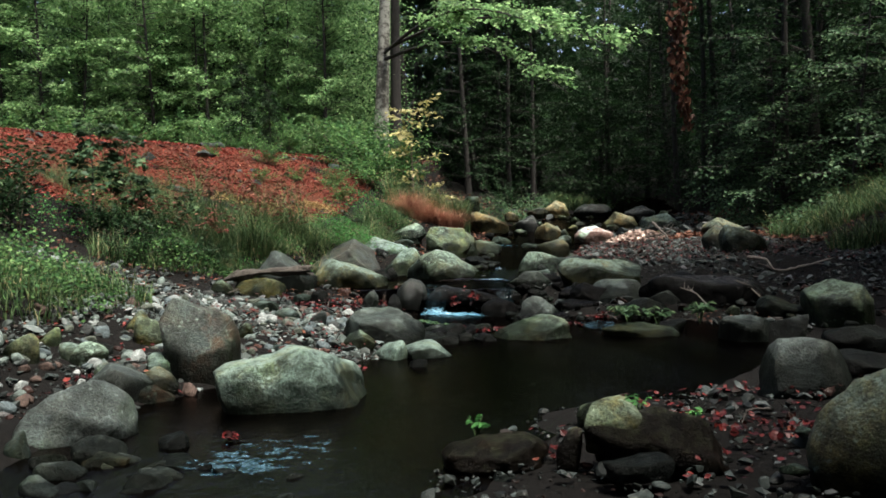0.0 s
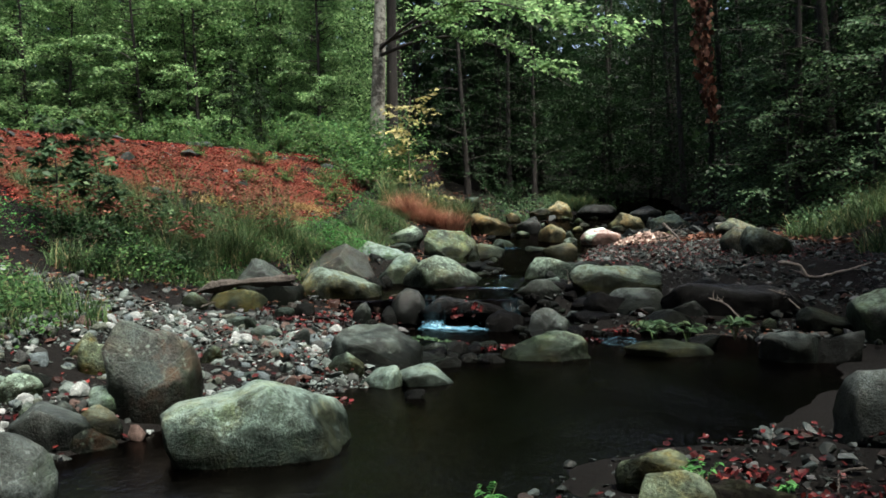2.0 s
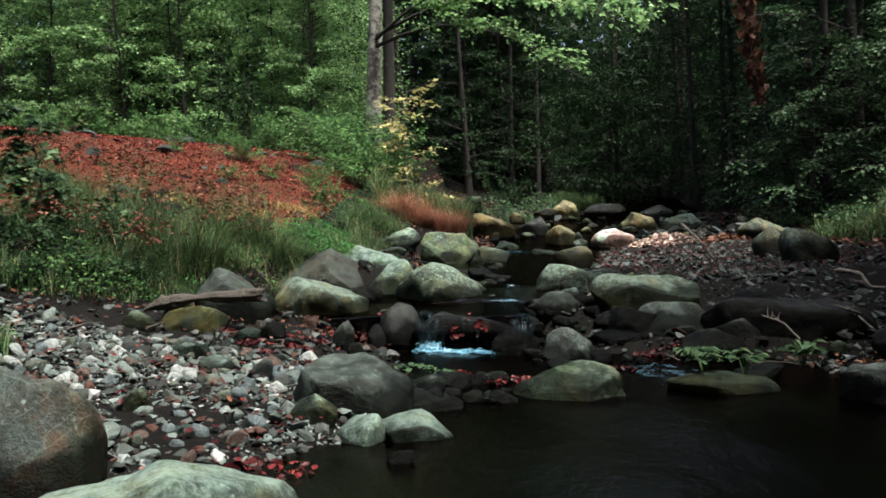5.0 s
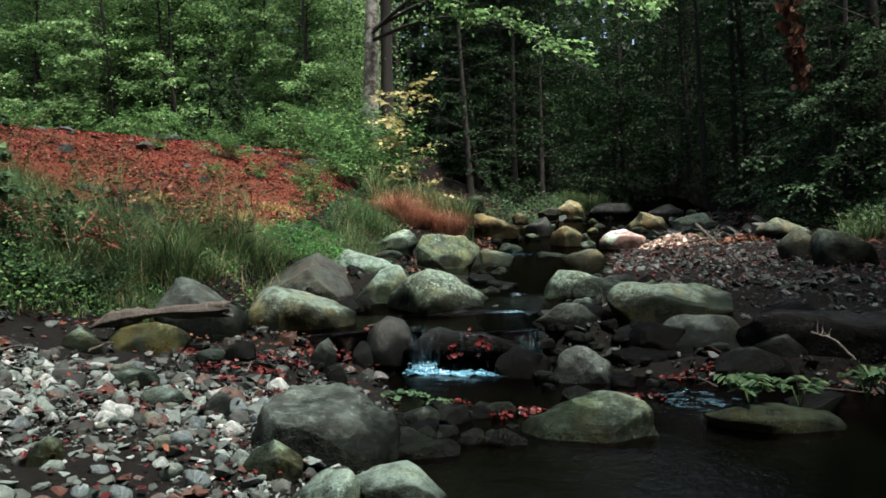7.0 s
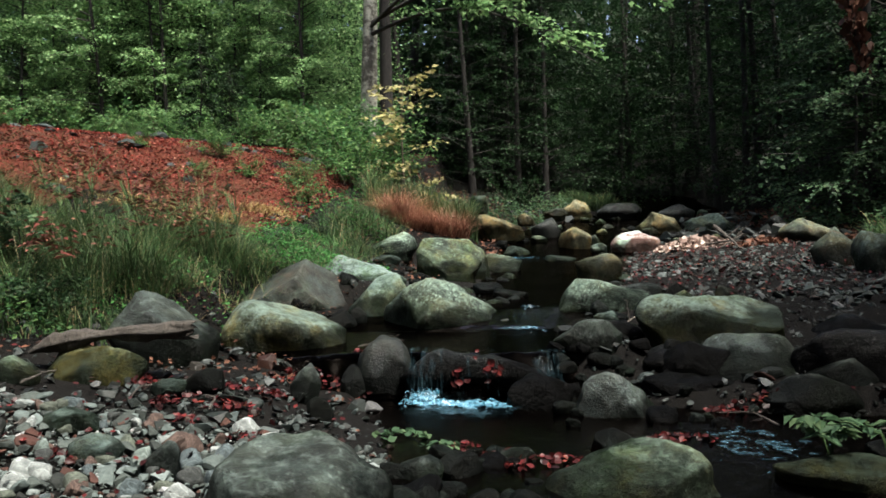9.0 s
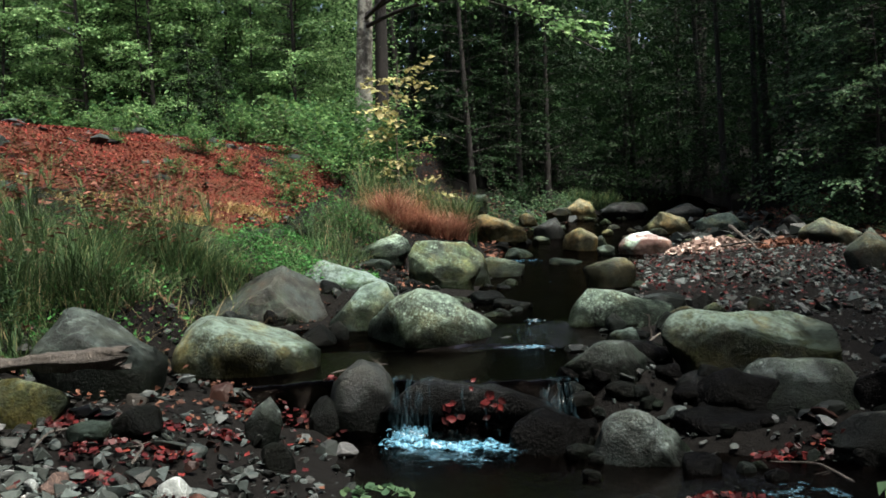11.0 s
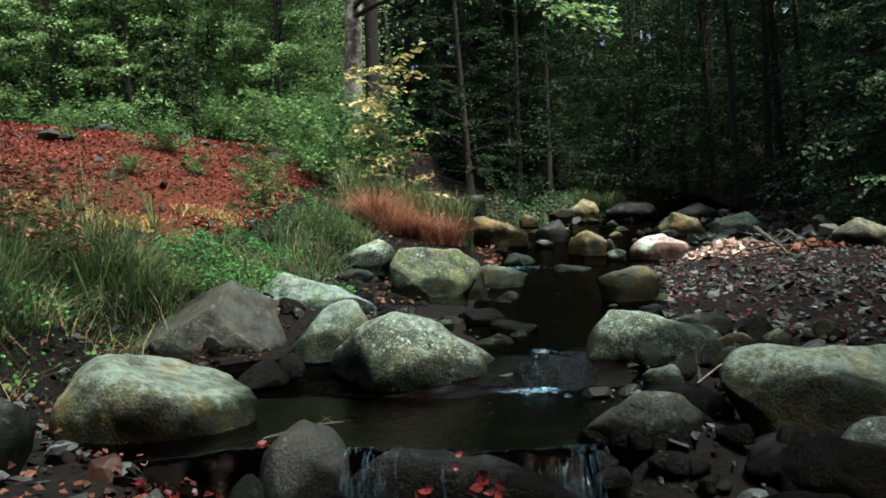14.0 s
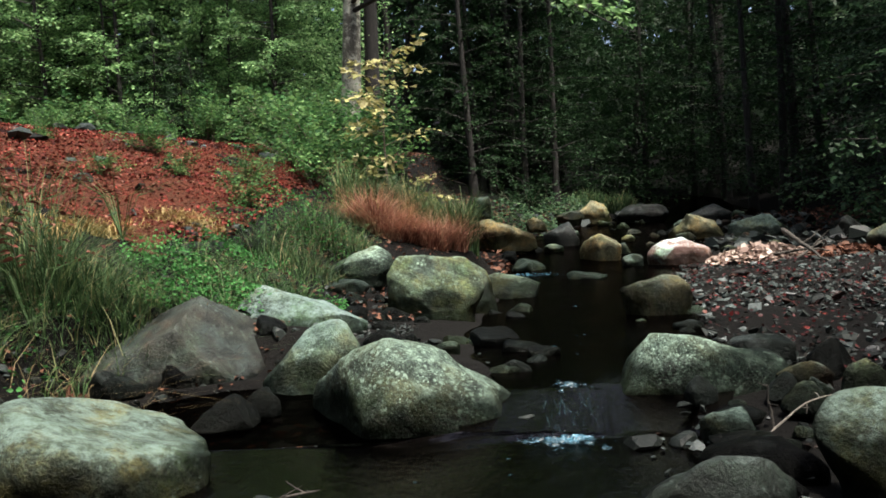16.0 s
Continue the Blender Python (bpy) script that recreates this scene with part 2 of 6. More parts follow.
def ground_material():
    """Dark soil and silt, near black to carry the shade of the gaps; fine grit, leaf crumbs."""
    m, n, l, p = material("shade_darkened_soil")
    v = n.new("ShaderNodeTexCoord").outputs["Object"]
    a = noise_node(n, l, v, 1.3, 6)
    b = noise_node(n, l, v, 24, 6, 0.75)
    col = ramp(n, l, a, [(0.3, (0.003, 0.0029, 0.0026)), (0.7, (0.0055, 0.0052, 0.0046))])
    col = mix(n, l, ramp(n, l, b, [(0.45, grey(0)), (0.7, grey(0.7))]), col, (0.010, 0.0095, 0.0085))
    l.new(col, p.inputs["Base Color"])
    p.inputs["Roughness"].default_value = 0.9
    p.inputs["Specular IOR Level"].default_value = 0.1
    bump(n, l, p, b, 0.9, 0.04)
    return m


def water_material():
    """Clear brown-stained water: dim view of the bed, faint mirror that grows at low angles."""
    m, n, l, p = material("dark_clear_water")
    v = n.new("ShaderNodeTexCoord").outputs["Object"]
    mp = n.new("ShaderNodeMapping")
    mp.inputs["Scale"].default_value = (1.0, 0.6, 1)
    l.new(v, mp.inputs[0])
    h = mix(n, l, 0.35, noise_node(n, l, mp.outputs[0], 5, 3), noise_node(n, l, mp.outputs[0], 32, 5))
    body, gloss, blend = n.new("ShaderNodeBsdfRefraction"), n.new("ShaderNodeBsdfGlossy"), n.new("ShaderNodeMixShader")
    body.inputs["Color"].default_value = (0.032, 0.028, 0.024, 1)
    body.inputs["Roughness"].default_value, body.inputs["IOR"].default_value = 0.05, 1.33
    gloss.inputs["Color"].default_value = (0.74, 0.63, 0.57, 1)
    gloss.inputs["Roughness"].default_value = 0.1
    bm = n.new("ShaderNodeBump")
    bm.inputs["Strength"].default_value, bm.inputs["Distance"].default_value = 0.5, 0.03
    l.new(h, bm.inputs["Height"])
    l.new(bm.outputs[0], body.inputs["Normal"]); l.new(bm.outputs[0], gloss.inputs["Normal"])
    fr = n.new("ShaderNodeFresnel")
    fr.inputs["IOR"].default_value = 1.1
    l.new(bm.outputs[0], fr.inputs["Normal"])
    dim = n.new("ShaderNodeMath")
    dim.operation = "MULTIPLY"
    dim.inputs[1].default_value = 0.19
    l.new(fr.outputs[0], dim.inputs[0]); l.new(dim.outputs[0], blend.inputs[0])
    l.new(body.outputs[0], blend.inputs[1]); l.new(gloss.outputs[0], blend.inputs[2])
    l.new(blend.outputs[0], n["Material Output"].inputs[0])
    return m


def mat_material():
    """Matted layer of old red-brown leaves and needles."""
    m, n, l, p = material("matted_leaf_litter")
    v = n.new("ShaderNodeTexCoord").outputs["Object"]
    b = noise_node(n, l, v, 22, 8, 0.8)
    col = ramp(n, l, b, [(0.35, (0.025, 0.009, 0.005)), (0.5, (0.085, 0.024, 0.013)), (0.65, (0.17, 0.06, 0.034))])
    col = mix(n, l, ramp(n, l, noise_node(n, l, v, 1.1, 5), [(0.45, grey(0)), (0.65, grey(0.6))]), col, (0.05, 0.03, 0.018))
    l.new(col, p.inputs["Base Color"])
    p.inputs["Roughness"].default_value = 0.9
    p.inputs["Specular IOR Level"].default_value = 0.1
    bump(n, l, p, b, 1.0, 0.05)
    return m


SOIL, WATER, LITTER = ground_material(), water_material(), mat_material()

# -- terrain
WATER_Y = (-60, 8.90, 9.05, 9.24, 10.30, 10.92, 17.0, 19.0, 24.0, 33.0, 45.0, 80.0, 300.0)
WATER_H = (-0.4, 0.0, 0.10, 0.28, 0.30, 0.41, 0.44, 0.48, 0.72, 1.3, 2.2, 5.0, 24.0)
SIDE_Y = (-60, 7.0, 9.0, 10.6, 17.0, 19.0, 24.0, 33.0, 45.0, 80.0, 300.0)
SIDE_H = (-0.4, 0.0, 0.09, 0.36, 0.44, 0.48, 0.72, 1.3, 2.2, 5.0, 24.0)
LEFT_Y = (-60, 4.0, 4.7, 5.6, 6.4, 7.6, 8.6, 9.0, 9.35, 10.2, 10.36, 13.0, 17.0, 20.0, 25.0, 33.0, 45.0, 300.0)
LEFT_X = (-3.2, -1.9, -1.5, -0.7, -0.15, -0.2, -0.45, -0.6, -1.2, -1.4, 0.42, 0.15, 0.5, 0.55, 0.9, 4.6, 6.0, 8.0)
RIGHT_Y = (-60, 1.8, 2.7, 4.0, 4.5, 5.6, 6.8, 7.6, 8.3, 8.7, 9.4, 10.2, 12.0, 14.0, 18.0, 21.0, 25.0, 33.0, 45.0, 300.0)
RIGHT_X = (-0.6, 0.1, 0.25, 0.9, 1.9, 2.7, 3.3, 3.0, 2.8, 1.0, 0.95, 1.0, 1.7, 2.1, 2.8, 3.4, 5.2, 8.0, 9.5, 12.0)
BANK_Y = (-60, 3.0, 8.0, 12.0, 17.0, 22.0, 30.0, 60.0)
BANK_X = (3.2, 3.6, 4.6, 6.0, 6.6, 7.2, 9.0, 12.0)


def ease(a, b, v):
    t = np.clip((v - a) / (b - a), 0, 1)
    return t * t * (3 - 2 * t)


def water_z(y):
    return np.interp(y, WATER_Y, WATER_H)


def ground_z(x, y):
    """Height of the ground: stream bed, gravel bars, left slope with its crest, right bank, wooded hills behind."""
    w = water_z(y)
    left, right, bank = np.interp(y, LEFT_Y, LEFT_X), np.interp(y, RIGHT_Y, RIGHT_X), np.interp(y, BANK_Y, BANK_X)
    ul, ur = left - x, x - right
    inside = np.minimum(-ul, -ur)
    deep = np.interp(y, (8.0, 8.8, 9.3, 10.2, 10.9), (0.28, 0.16, 0.12, 0.12, 0.22))
    bed = water_z(y - 0.16) - deep * ease(0, 0.35, inside)
    side = np.maximum(np.interp(y, SIDE_Y, SIDE_H), w - 0.30 * ease(0.3, 1.0, -inside))
    z = np.where(inside > 0, bed, w + (side - w) * ease(0.1, 0.8, -inside))
    # left side: gravel bar, then a bank that climbs to a crest
    gravel = np.minimum(0.15 * np.maximum(ul, 0), 0.28)
    plane = 1.24 + 0.145 * (np.maximum(y, 8.8) - 12) + 0.28 * (-3.9 - x)
    plane = plane - 1.3 * ease(-1.6, -0.8, x) * ease(18.3, 20.3, y)
    crest = 3.15 + 0.0 * x + 0.04 * np.maximum(0, y - 25)
    plane = crest - np.log1p(np.exp(np.clip((crest - plane) / 0.25, -30, 30))) * 0.25
    bankz = np.maximum(plane - z, 0)
    z = z + np.where(ul > 0, np.maximum(gravel, bankz * ease(0.1, np.interp(y, (15.2, 16.6, 18.6, 20.5), (2.2, 0.5, 0.5, 2.2)), ul)), 0)
    # backwater behind the boulders of the middle pool
    dip = ease(1.15, 0.75, np.hypot((x + 0.85) / 1.15, (y - 10.5) / 1.3))
    z = z * (1 - dip) + np.minimum(z, 0.08) * dip
    hollow = ease(1.2, 0.8, np.hypot((x + 1.35) / 0.95, (y - 11.35) / 0.75))
    z = z * (1 - hollow) + np.minimum(z, 0.30) * hollow
    # right side
    flat = np.minimum(0.06 * np.maximum(ur, 0), 0.16)
    z = z + np.where(ur > 0, flat + 0.36 * np.maximum(0, x - bank) * ease(0, 1.5, x - bank) - 0.2 * np.maximum(0, x - bank - 8), 0)
    # wooded hills far behind
    return z + 0.10 * np.maximum(0, y - 40)
# -- end terrain


def height(x, y):
    return float(ground_z(np.float64(x), np.float64(y)))


# ---- mesh helpers ----
def mesh_from(name, verts, faces, mat, smooth=True):
    me = bpy.data.meshes.new(name)
    verts = np.asarray(verts, dtype=np.float32)
    faces = np.asarray(faces, dtype=np.int32)
    me.vertices.add(len(verts)); me.vertices.foreach_set("co", verts.ravel())
    k = faces.shape[1]
    me.loops.add(faces.size); me.loops.foreach_set("vertex_index", faces.ravel())
    me.polygons.add(len(faces))
    me.polygons.foreach_set("loop_start", np.arange(0, faces.size, k, dtype=np.int32))
    me.polygons.foreach_set("loop_total", np.full(len(faces), k, dtype=np.int32))
    me.polygons.foreach_set("use_smooth", np.full(len(faces), smooth, dtype=bool))
    me.update(calc_edges=True)
    me.materials.append(mat)
    return me


def piece(name, me, parent=None, label=""):
    ob = new(name, me)
    if parent:
        ob.parent = parent
    if label:
        ob["label"] = label
    return ob


def grid_faces(nu, nv):
    i = np.arange(nu - 1)[:, None] * nv + np.arange(nv - 1)[None, :]
    return np.stack([i, i + nv, i + nv + 1, i + 1], -1).reshape(-1, 4)


def tube(points, radii, sides=8):
    """Vertices and faces of a tapered tube along a polyline."""
    points, radii = np.asarray(points, float), np.asarray(radii, float)
    d = np.gradient(points, axis=0)
    d /= np.linalg.norm(d, axis=1)[:, None] + 1e-9
    ref = np.where(np.abs(d[:, 2:3]) > 0.9, np.array([[1.0, 0, 0]]), np.array([[0, 0, 1.0]]))
    a = np.cross(d, ref); a /= np.linalg.norm(a, axis=1)[:, None] + 1e-9
    b = np.cross(d, a)
    th = np.linspace(0, 2 * np.pi, sides, endpoint=False)
    v = points[:, None] + radii[:, None, None] * (a[:, None] * np.cos(th)[None, :, None] + b[:, None] * np.sin(th)[None, :, None])
    n = len(points)
    i = np.arange(n - 1)[:, None] * sides + np.arange(sides)[None]
    j = np.arange(n - 1)[:, None] * sides + (np.arange(sides)[None] + 1) % sides
    return v.reshape(-1, 3), np.stack([i, j, j + sides, i + sides], -1).reshape(-1, 4)


def join(parts):
    vs, fs, k = [], [], 0
    for v, f in parts:
        vs.append(v); fs.append(f + k); k += len(v)
    return np.concatenate(vs), np.concatenate(fs)


def leaf_sheet(centres, along, up, size, rng, slim=0.45, spread=0.35):
    """Folded two-triangle leaves. along: the leaf's direction, up: its face."""
    n = len(centres)
    s = size * rng.uniform(1 - spread, 1 + spread, (n, 1))
    a = along / (np.linalg.norm(along, axis=1)[:, None] + 1e-9)
    side = np.cross(a, up); side /= np.linalg.norm(side, axis=1)[:, None] + 1e-9
    nrm = np.cross(side, a)
    base = centres - a * s * 0.5
    tip = centres + a * s * 0.5 - nrm * s * 0.12
    l = centres - a * s * 0.05 + side * s * slim + nrm * s * 0.10
    r = centres - a * s * 0.05 - side * s * slim + nrm * s * 0.10
    v = np.stack([base, l, tip, r], 1).reshape(-1, 3)
    k = np.arange(n)[:, None] * 4
    f = np.concatenate([k + np.array([[0, 2, 1]]), k + np.array([[0, 3, 2]])], 1).reshape(-1, 3)
    return v, f


def leaf_fine(centres, along, up, size, rng):
    """Curled, lobed leaves of eight triangles for places near the camera."""
    n = len(centres)
    s = (size * rng.uniform(0.6, 1.3, n))[:, None, None]
    a = along / (np.linalg.norm(along, axis=1)[:, None] + 1e-9)
    side = np.cross(a, up); side /= np.linalg.norm(side, axis=1)[:, None] + 1e-9
    nrm = np.cross(side, a)
    curl = rng.uniform(-0.2, 0.55, (n, 1))
    out = np.array(((-0.5, 0), (-0.3, 0.26), (-0.02, 0.40), (0.2, 0.24), (0.5, 0), (0.2, -0.24), (-0.02, -0.40), (-0.3, -0.26), (0.02, 0)))
    u, w = np.repeat(out[None, :, 0], n, 0), np.repeat(out[None, :, 1], n, 0) * rng.uniform(0.7, 1.15, (n, 1))
    w = w + rng.normal(0, 0.03, w.shape)
    h = curl * (np.abs(w) * 0.8 + u * u * 0.7) + rng.normal(0, 0.02, w.shape)
    v = centres[:, None] + s * (u[..., None] * a[:, None] + w[..., None] * side[:, None] + h[..., None] * nrm[:, None])
    tri = np.array([(8, i, (i + 1) % 8) for i in range(8)])
    return v.reshape(-1, 3), (tri[None] + (np.arange(n) * 9)[:, None, None]).reshape(-1, 3)


# ---- ground and water ----
def axis(dense, far):
    a = list(np.arange(dense[0], dense[1] + 1e-6, dense[2]))
    step, lo, hi = dense[2], dense[0], dense[1]
    left, right = [], []
    while lo > far[0] or hi < far[1]:
        step *= 1.18
        lo -= step; hi += step
        left.append(max(lo, far[0])); right.append(min(hi, far[1]))
        if lo <= far[0] and hi >= far[1]:
            break
    return np.unique(np.array(left + a + right))


gx, gy = axis((-8, 8, 0.15), (-400, 400)), axis((0, 24, 0.15), (-400, 500))
X, Y = np.meshgrid(gx, gy, indexing="ij")
rough = np.zeros_like(X)
for k, (fx, fy, am) in enumerate(((1.1, 0.9, 0.03), (2.7, 2.3, 0.02), (5.3, 6.1, 0.012))):
    rough += am * np.sin(fx * X + 1.7 * k + 0.6 * np.sin(fy * Y)) * np.cos(fy * Y + k + 0.7 * np.sin(fx * X * 1.3))
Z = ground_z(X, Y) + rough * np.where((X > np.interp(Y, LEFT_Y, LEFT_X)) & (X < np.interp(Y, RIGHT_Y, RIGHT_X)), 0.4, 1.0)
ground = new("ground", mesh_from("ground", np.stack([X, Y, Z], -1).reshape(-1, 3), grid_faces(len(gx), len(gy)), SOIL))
tagged(ground, "dark damp forest soil and stream bed, deepened for gap shade", "ground", kind="structure")

wy = np.concatenate([np.arange(-14, 8.4, 0.2), np.arange(8.4, 11, 0.02), np.arange(11, 46, 0.2)])
ww = np.linspace(0, 1, 60)
WX = np.interp(wy, LEFT_Y, LEFT_X)[:, None] - 0.25 + ww[None] * (np.interp(wy, RIGHT_Y, RIGHT_X) - np.interp(wy, LEFT_Y, LEFT_X) + 0.5)[:, None]
WY = np.repeat(wy[:, None], 60, 1)
steep = np.gradient(water_z(wy), wy)[:, None]
lip = 0.09 * np.sin(4.1 * WX + 0.6) + 0.04 * np.sin(11 * WX) + 0.012 * np.sin(27 * WX)
WZ = water_z(WY + lip) + 0.006 * np.sin(5 * WX + 3 * WY) + np.minimum(steep, 0.5) * 0.02 * (np.sin(13 * WX + 5 * WY) + 0.6 * np.sin(31 * WX - 7 * WY))
water = new("water", mesh_from("water", np.stack([WX, WY, WZ], -1).reshape(-1, 3), grid_faces(len(wy), 60), WATER))
water.visible_shadow = False
tagged(water, "dark clear brook water with small ripples", "water", kind="structure")


su, sy = np.meshgrid(np.linspace(0, 1, 40), np.concatenate([np.linspace(10.2, 10.4, 11), np.linspace(10.46, 12.1, 28)]), indexing="ij")
sx = -2.0 + su * (np.interp(sy, LEFT_Y, LEFT_X) - 0.25 + 2.02)
backwater = new("backwater", mesh_from("backwater", np.stack([sx, sy, 0.302 + 0.004 * np.sin(6 * sx + 4 * sy)], -1).reshape(-1, 3), grid_faces(40, 39), WATER))
backwater.visible_shadow = False
tagged(backwater, "still dark backwater among the boulders", "water", kind="structure")


mx, my = np.meshgrid(np.arange(-13, -2.0, 0.15), np.arange(10.2, 27, 0.15), indexing="ij")
edge = 0.25 * np.sin(2.3 * mx + 0.8) + 0.2 * np.sin(5.1 * mx + 2.0 * my) + 0.12 * np.sin(9 * my)
inside = np.where(mx < -4.3, my - 10.6, my - 13.9) + edge > 0
inside &= (-2.6 - mx) + edge > 0
mf = np.array([q for q in grid_faces(*mx.shape) if inside.reshape(-1)[list(q)].all()])
mz = ground_z(mx, my) + 0.035 + 0.012 * np.sin(7 * mx + 3 * my) * np.sin(6 * my)
tagged(new("leaf_mat", mesh_from("leaf_mat", np.stack([mx, my, mz], -1).reshape(-1, 3), mf, LITTER)), "matted red-brown leaf litter covering the slope", "ground", kind="structure")


# ---- boulders ----
def ico(level):
    bm = bmesh.new()
    bmesh.ops.create_icosphere(bm, subdivisions=level, radius=1.0)
    v = np.array([p.co[:] for p in bm.verts]); f = np.array([[p.index for p in q.verts] for q in bm.faces])
    bm.free()
    return v, f


ICO = {k: ico(k) for k in (1, 2, 3, 4, 5)}


# broken faces of the more angular stones: normal and reach
PLANES = {
    "gable": ((0.75, -0.35, 0.70, 0.52), (-0.35, -0.90, 0.30, 0.55), (-0.60, -0.1, 0.85, 0.62), (0.2, -1.0, -0.1, 0.8)),
    "table": ((0.0, -0.22, 1.0, 0.72), (-0.25, -1.0, 0.25, 0.78), (0.75, -0.7, 0.3, 0.78), (-0.85, -0.4, 0.4, 0.8)),
    "block": ((0.95, -0.3, 0.15, 0.8), (-0.1, -0.3, 1.0, 0.84), (-0.7, -0.7, 0.15, 0.82)),
    "wedge": ((0.8, -0.5, 0.55, 0.68), (-0.35, -0.75, 0.5, 0.75), (0.0, -0.95, -0.2, 0.85)),
    "slab": ((0.1, -0.35, 1.0, 0.78), (-0.2, -1.0, 0.1, 0.8), (0.9, -0.3, 0.3, 0.8)),
}


def rock_shape(w, d, h, prof, sink=0.35, boxy=2.45, lean=0.0, seed=1, rough=0.06, level=4, under=0.2, edge=1.1, cuts=11, planes=None):
    """A stone w wide, d deep, h high above its foot. prof: the height of its back along its width, as parts of h.
    sink: how far it goes below the foot; under: how far its foot draws in; edge: angularity."""
    v, f = ICO[level]
    x, y, z = v[:, 0], v[:, 1], v[:, 2]
    r = np.sqrt(np.maximum(1 - x * x, 1e-6))
    u = np.sign(x) * (1 - (1 - np.abs(x)) ** 1.15)
    c, s = y / r, z / r
    m = 2.0 / boxy
    c, s = np.sign(c) * np.abs(c) ** m, np.sign(s) * np.abs(s) ** m
    end = np.maximum(1 - np.abs(u) ** boxy, 0) ** (1 / boxy)
    top = np.interp(u, np.linspace(-1, 1, len(prof)), prof) * np.maximum(1 - np.abs(u) ** 9, 0) ** 0.5
    zz = np.where(s > 0, s * top * h, s * sink * h * (0.4 + 0.6 * end))
    pull = 1 - under * ease(0.45, 0.0, zz / h)
    p = np.stack([u * w / 2 * pull, c * end * d / 2 * pull + lean * zz, zz], 1)
    size = (w + d + h) / 3
    rs = np.random.default_rng(seed)
    half = np.array([w / 2, d / 2, h])
    for n_ in PLANES.get(planes, ()):
        nv = np.array(n_[:3]); nv /= np.linalg.norm(nv)
        q = p / half
        reach = (q @ nv).max() * n_[3]
        p = p - (np.log1p(np.exp(np.clip((q @ nv - reach) / 0.015, -40, 40))) * 0.015)[:, None] * nv * half
    for k in range(cuts):
        az = rs.uniform(0, 2 * np.pi)
        nv = np.array([math.cos(az), math.sin(az), rs.uniform(-0.3, 0.7) if k % 3 else rs.uniform(1.0, 3.0)])
        nv /= np.linalg.norm(nv)
        q = p / half
        reach = (q @ nv).max() * rs.uniform(0.62, 0.92)
        over = np.log1p(np.exp(np.clip((q @ nv - reach) / 0.012, -40, 40))) * 0.012
        p = p - (over * 0.92)[:, None] * nv * half
    p[:, 0] *= w / max(np.ptp(p[:, 0]), 0.01)
    p[:, 2] = np.where(p[:, 2] > 0, p[:, 2] * h / max(p[:, 2].max(), 0.01), p[:, 2])
    off = Vector((seed * 7.31, seed * 3.17, seed * 5.73))
    out = np.empty(len(p))
    for k, q in enumerate(p):
        t = Vector(q) / size
        a = noise.noise(t * 1.6 + off) * 1.0 + noise.noise(t * 3.7 + off) * 0.5 + noise.noise(t * 9 + off) * 0.26 + noise.noise(t * 20 + off) * 0.12
        ridge = (0.5 - abs(noise.noise(t * 2.3 - off))) * edge
        out[k] = (a + ridge * 0.6) * rough * size
    nrm = p - np.array([0, 0, h * 0.2]); nrm /= np.linalg.norm(nrm, axis=1)[:, None] + 1e-9
    return p + nrm * out[:, None], f


SEED = [0]


def boulder(x, y, z, w, d, h, kind="olive", prof=(0.4, 0.85, 1, 0.85, 0.4), turn=0.0, label="", dry=0.0, **more):
    SEED[0] += 1
    if not dry and w < 0.45 and kind not in ("wet", "dark"):
        dry = 0.1
    if kind == "wet":
        more = dict(dict(rough=0.11, edge=1.7), **more)
    level = 5 if w > 0.75 else 4 if w > 0.25 else 3
    v, f = rock_shape(w, d, h, prof, seed=SEED[0], level=level, **more)
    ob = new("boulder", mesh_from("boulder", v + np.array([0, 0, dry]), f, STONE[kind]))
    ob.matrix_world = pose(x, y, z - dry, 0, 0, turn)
    names = {"pale": "pale green-grey", "olive": "olive-grey mossy", "dark": "dark wet grey", "wet": "wet, shade-blackened", "moss": "dark brown moss-grown", "speck": "lichen-speckled grey", "rust": "rust-stained grey-brown",
             "white": "whitish grey", "chalk": "white, sunlit-toned and rust-red", "blue": "blue-grey damp", "sunlit_ochre": "ochre, sunlit-toned", "mellow": "pale-topped ochre-grey", "shade": "dark green-grey", "slate": "slate-grey and ochre", "yellow": "ochre-tinged grey"}
    return tagged(ob, label or names[kind] + " rounded boulder lying in the brook bed", "rock", "brook boulders")


boulder(-0.76, 4.26, -0.06, 1.01, 0.78, 0.40, "pale", (.7, .95, 1, .9, .62, .3), 13, boxy=2.7, planes='wedge')
boulder(-1.80, 3.38, -0.04, 0.64, 0.50, 0.30, "blue", (.6, 1, 1, .75, .35), 26, planes='slab', dry=0.14)
boulder(-1.56, 4.88, 0.04, 0.57, 0.42, 0.58, "slate", (.75, 1, .92, .75, .45), 19, boxy=2.8, planes='block')
boulder(-1.89, 4.91, 0.04, 0.26, 0.22, 0.16, "olive", (.5, .9, 1, .9, .5), 21)
boulder(-2.08, 4.44, 0.03, 0.22, 0.17, 0.17, "blue", (.5, .9, 1, .8, .5), 24)
boulder(-1.99, 4.55, 0.03, 0.18, 0.15, 0.15, "blue", (.6, 1, .8, .5), 23)
boulder(-1.77, 4.47, -0.02, 0.24, 0.19, 0.19, "rust", (.6, 1, .8, .6), 21)
boulder(-2.78, 4.57, 0.18, 0.25, 0.23, 0.21, "olive", (.7, .95, 1, .8, .5), 29)
boulder(-2.71, 4.85, 0.24, 0.16, 0.12, 0.16, "yellow", (.5, .9, 1, .8), 28)
boulder(-2.51, 4.81, 0.13, 0.23, 0.18, 0.17, "pale", (.6, 1, .9, .6), 26)
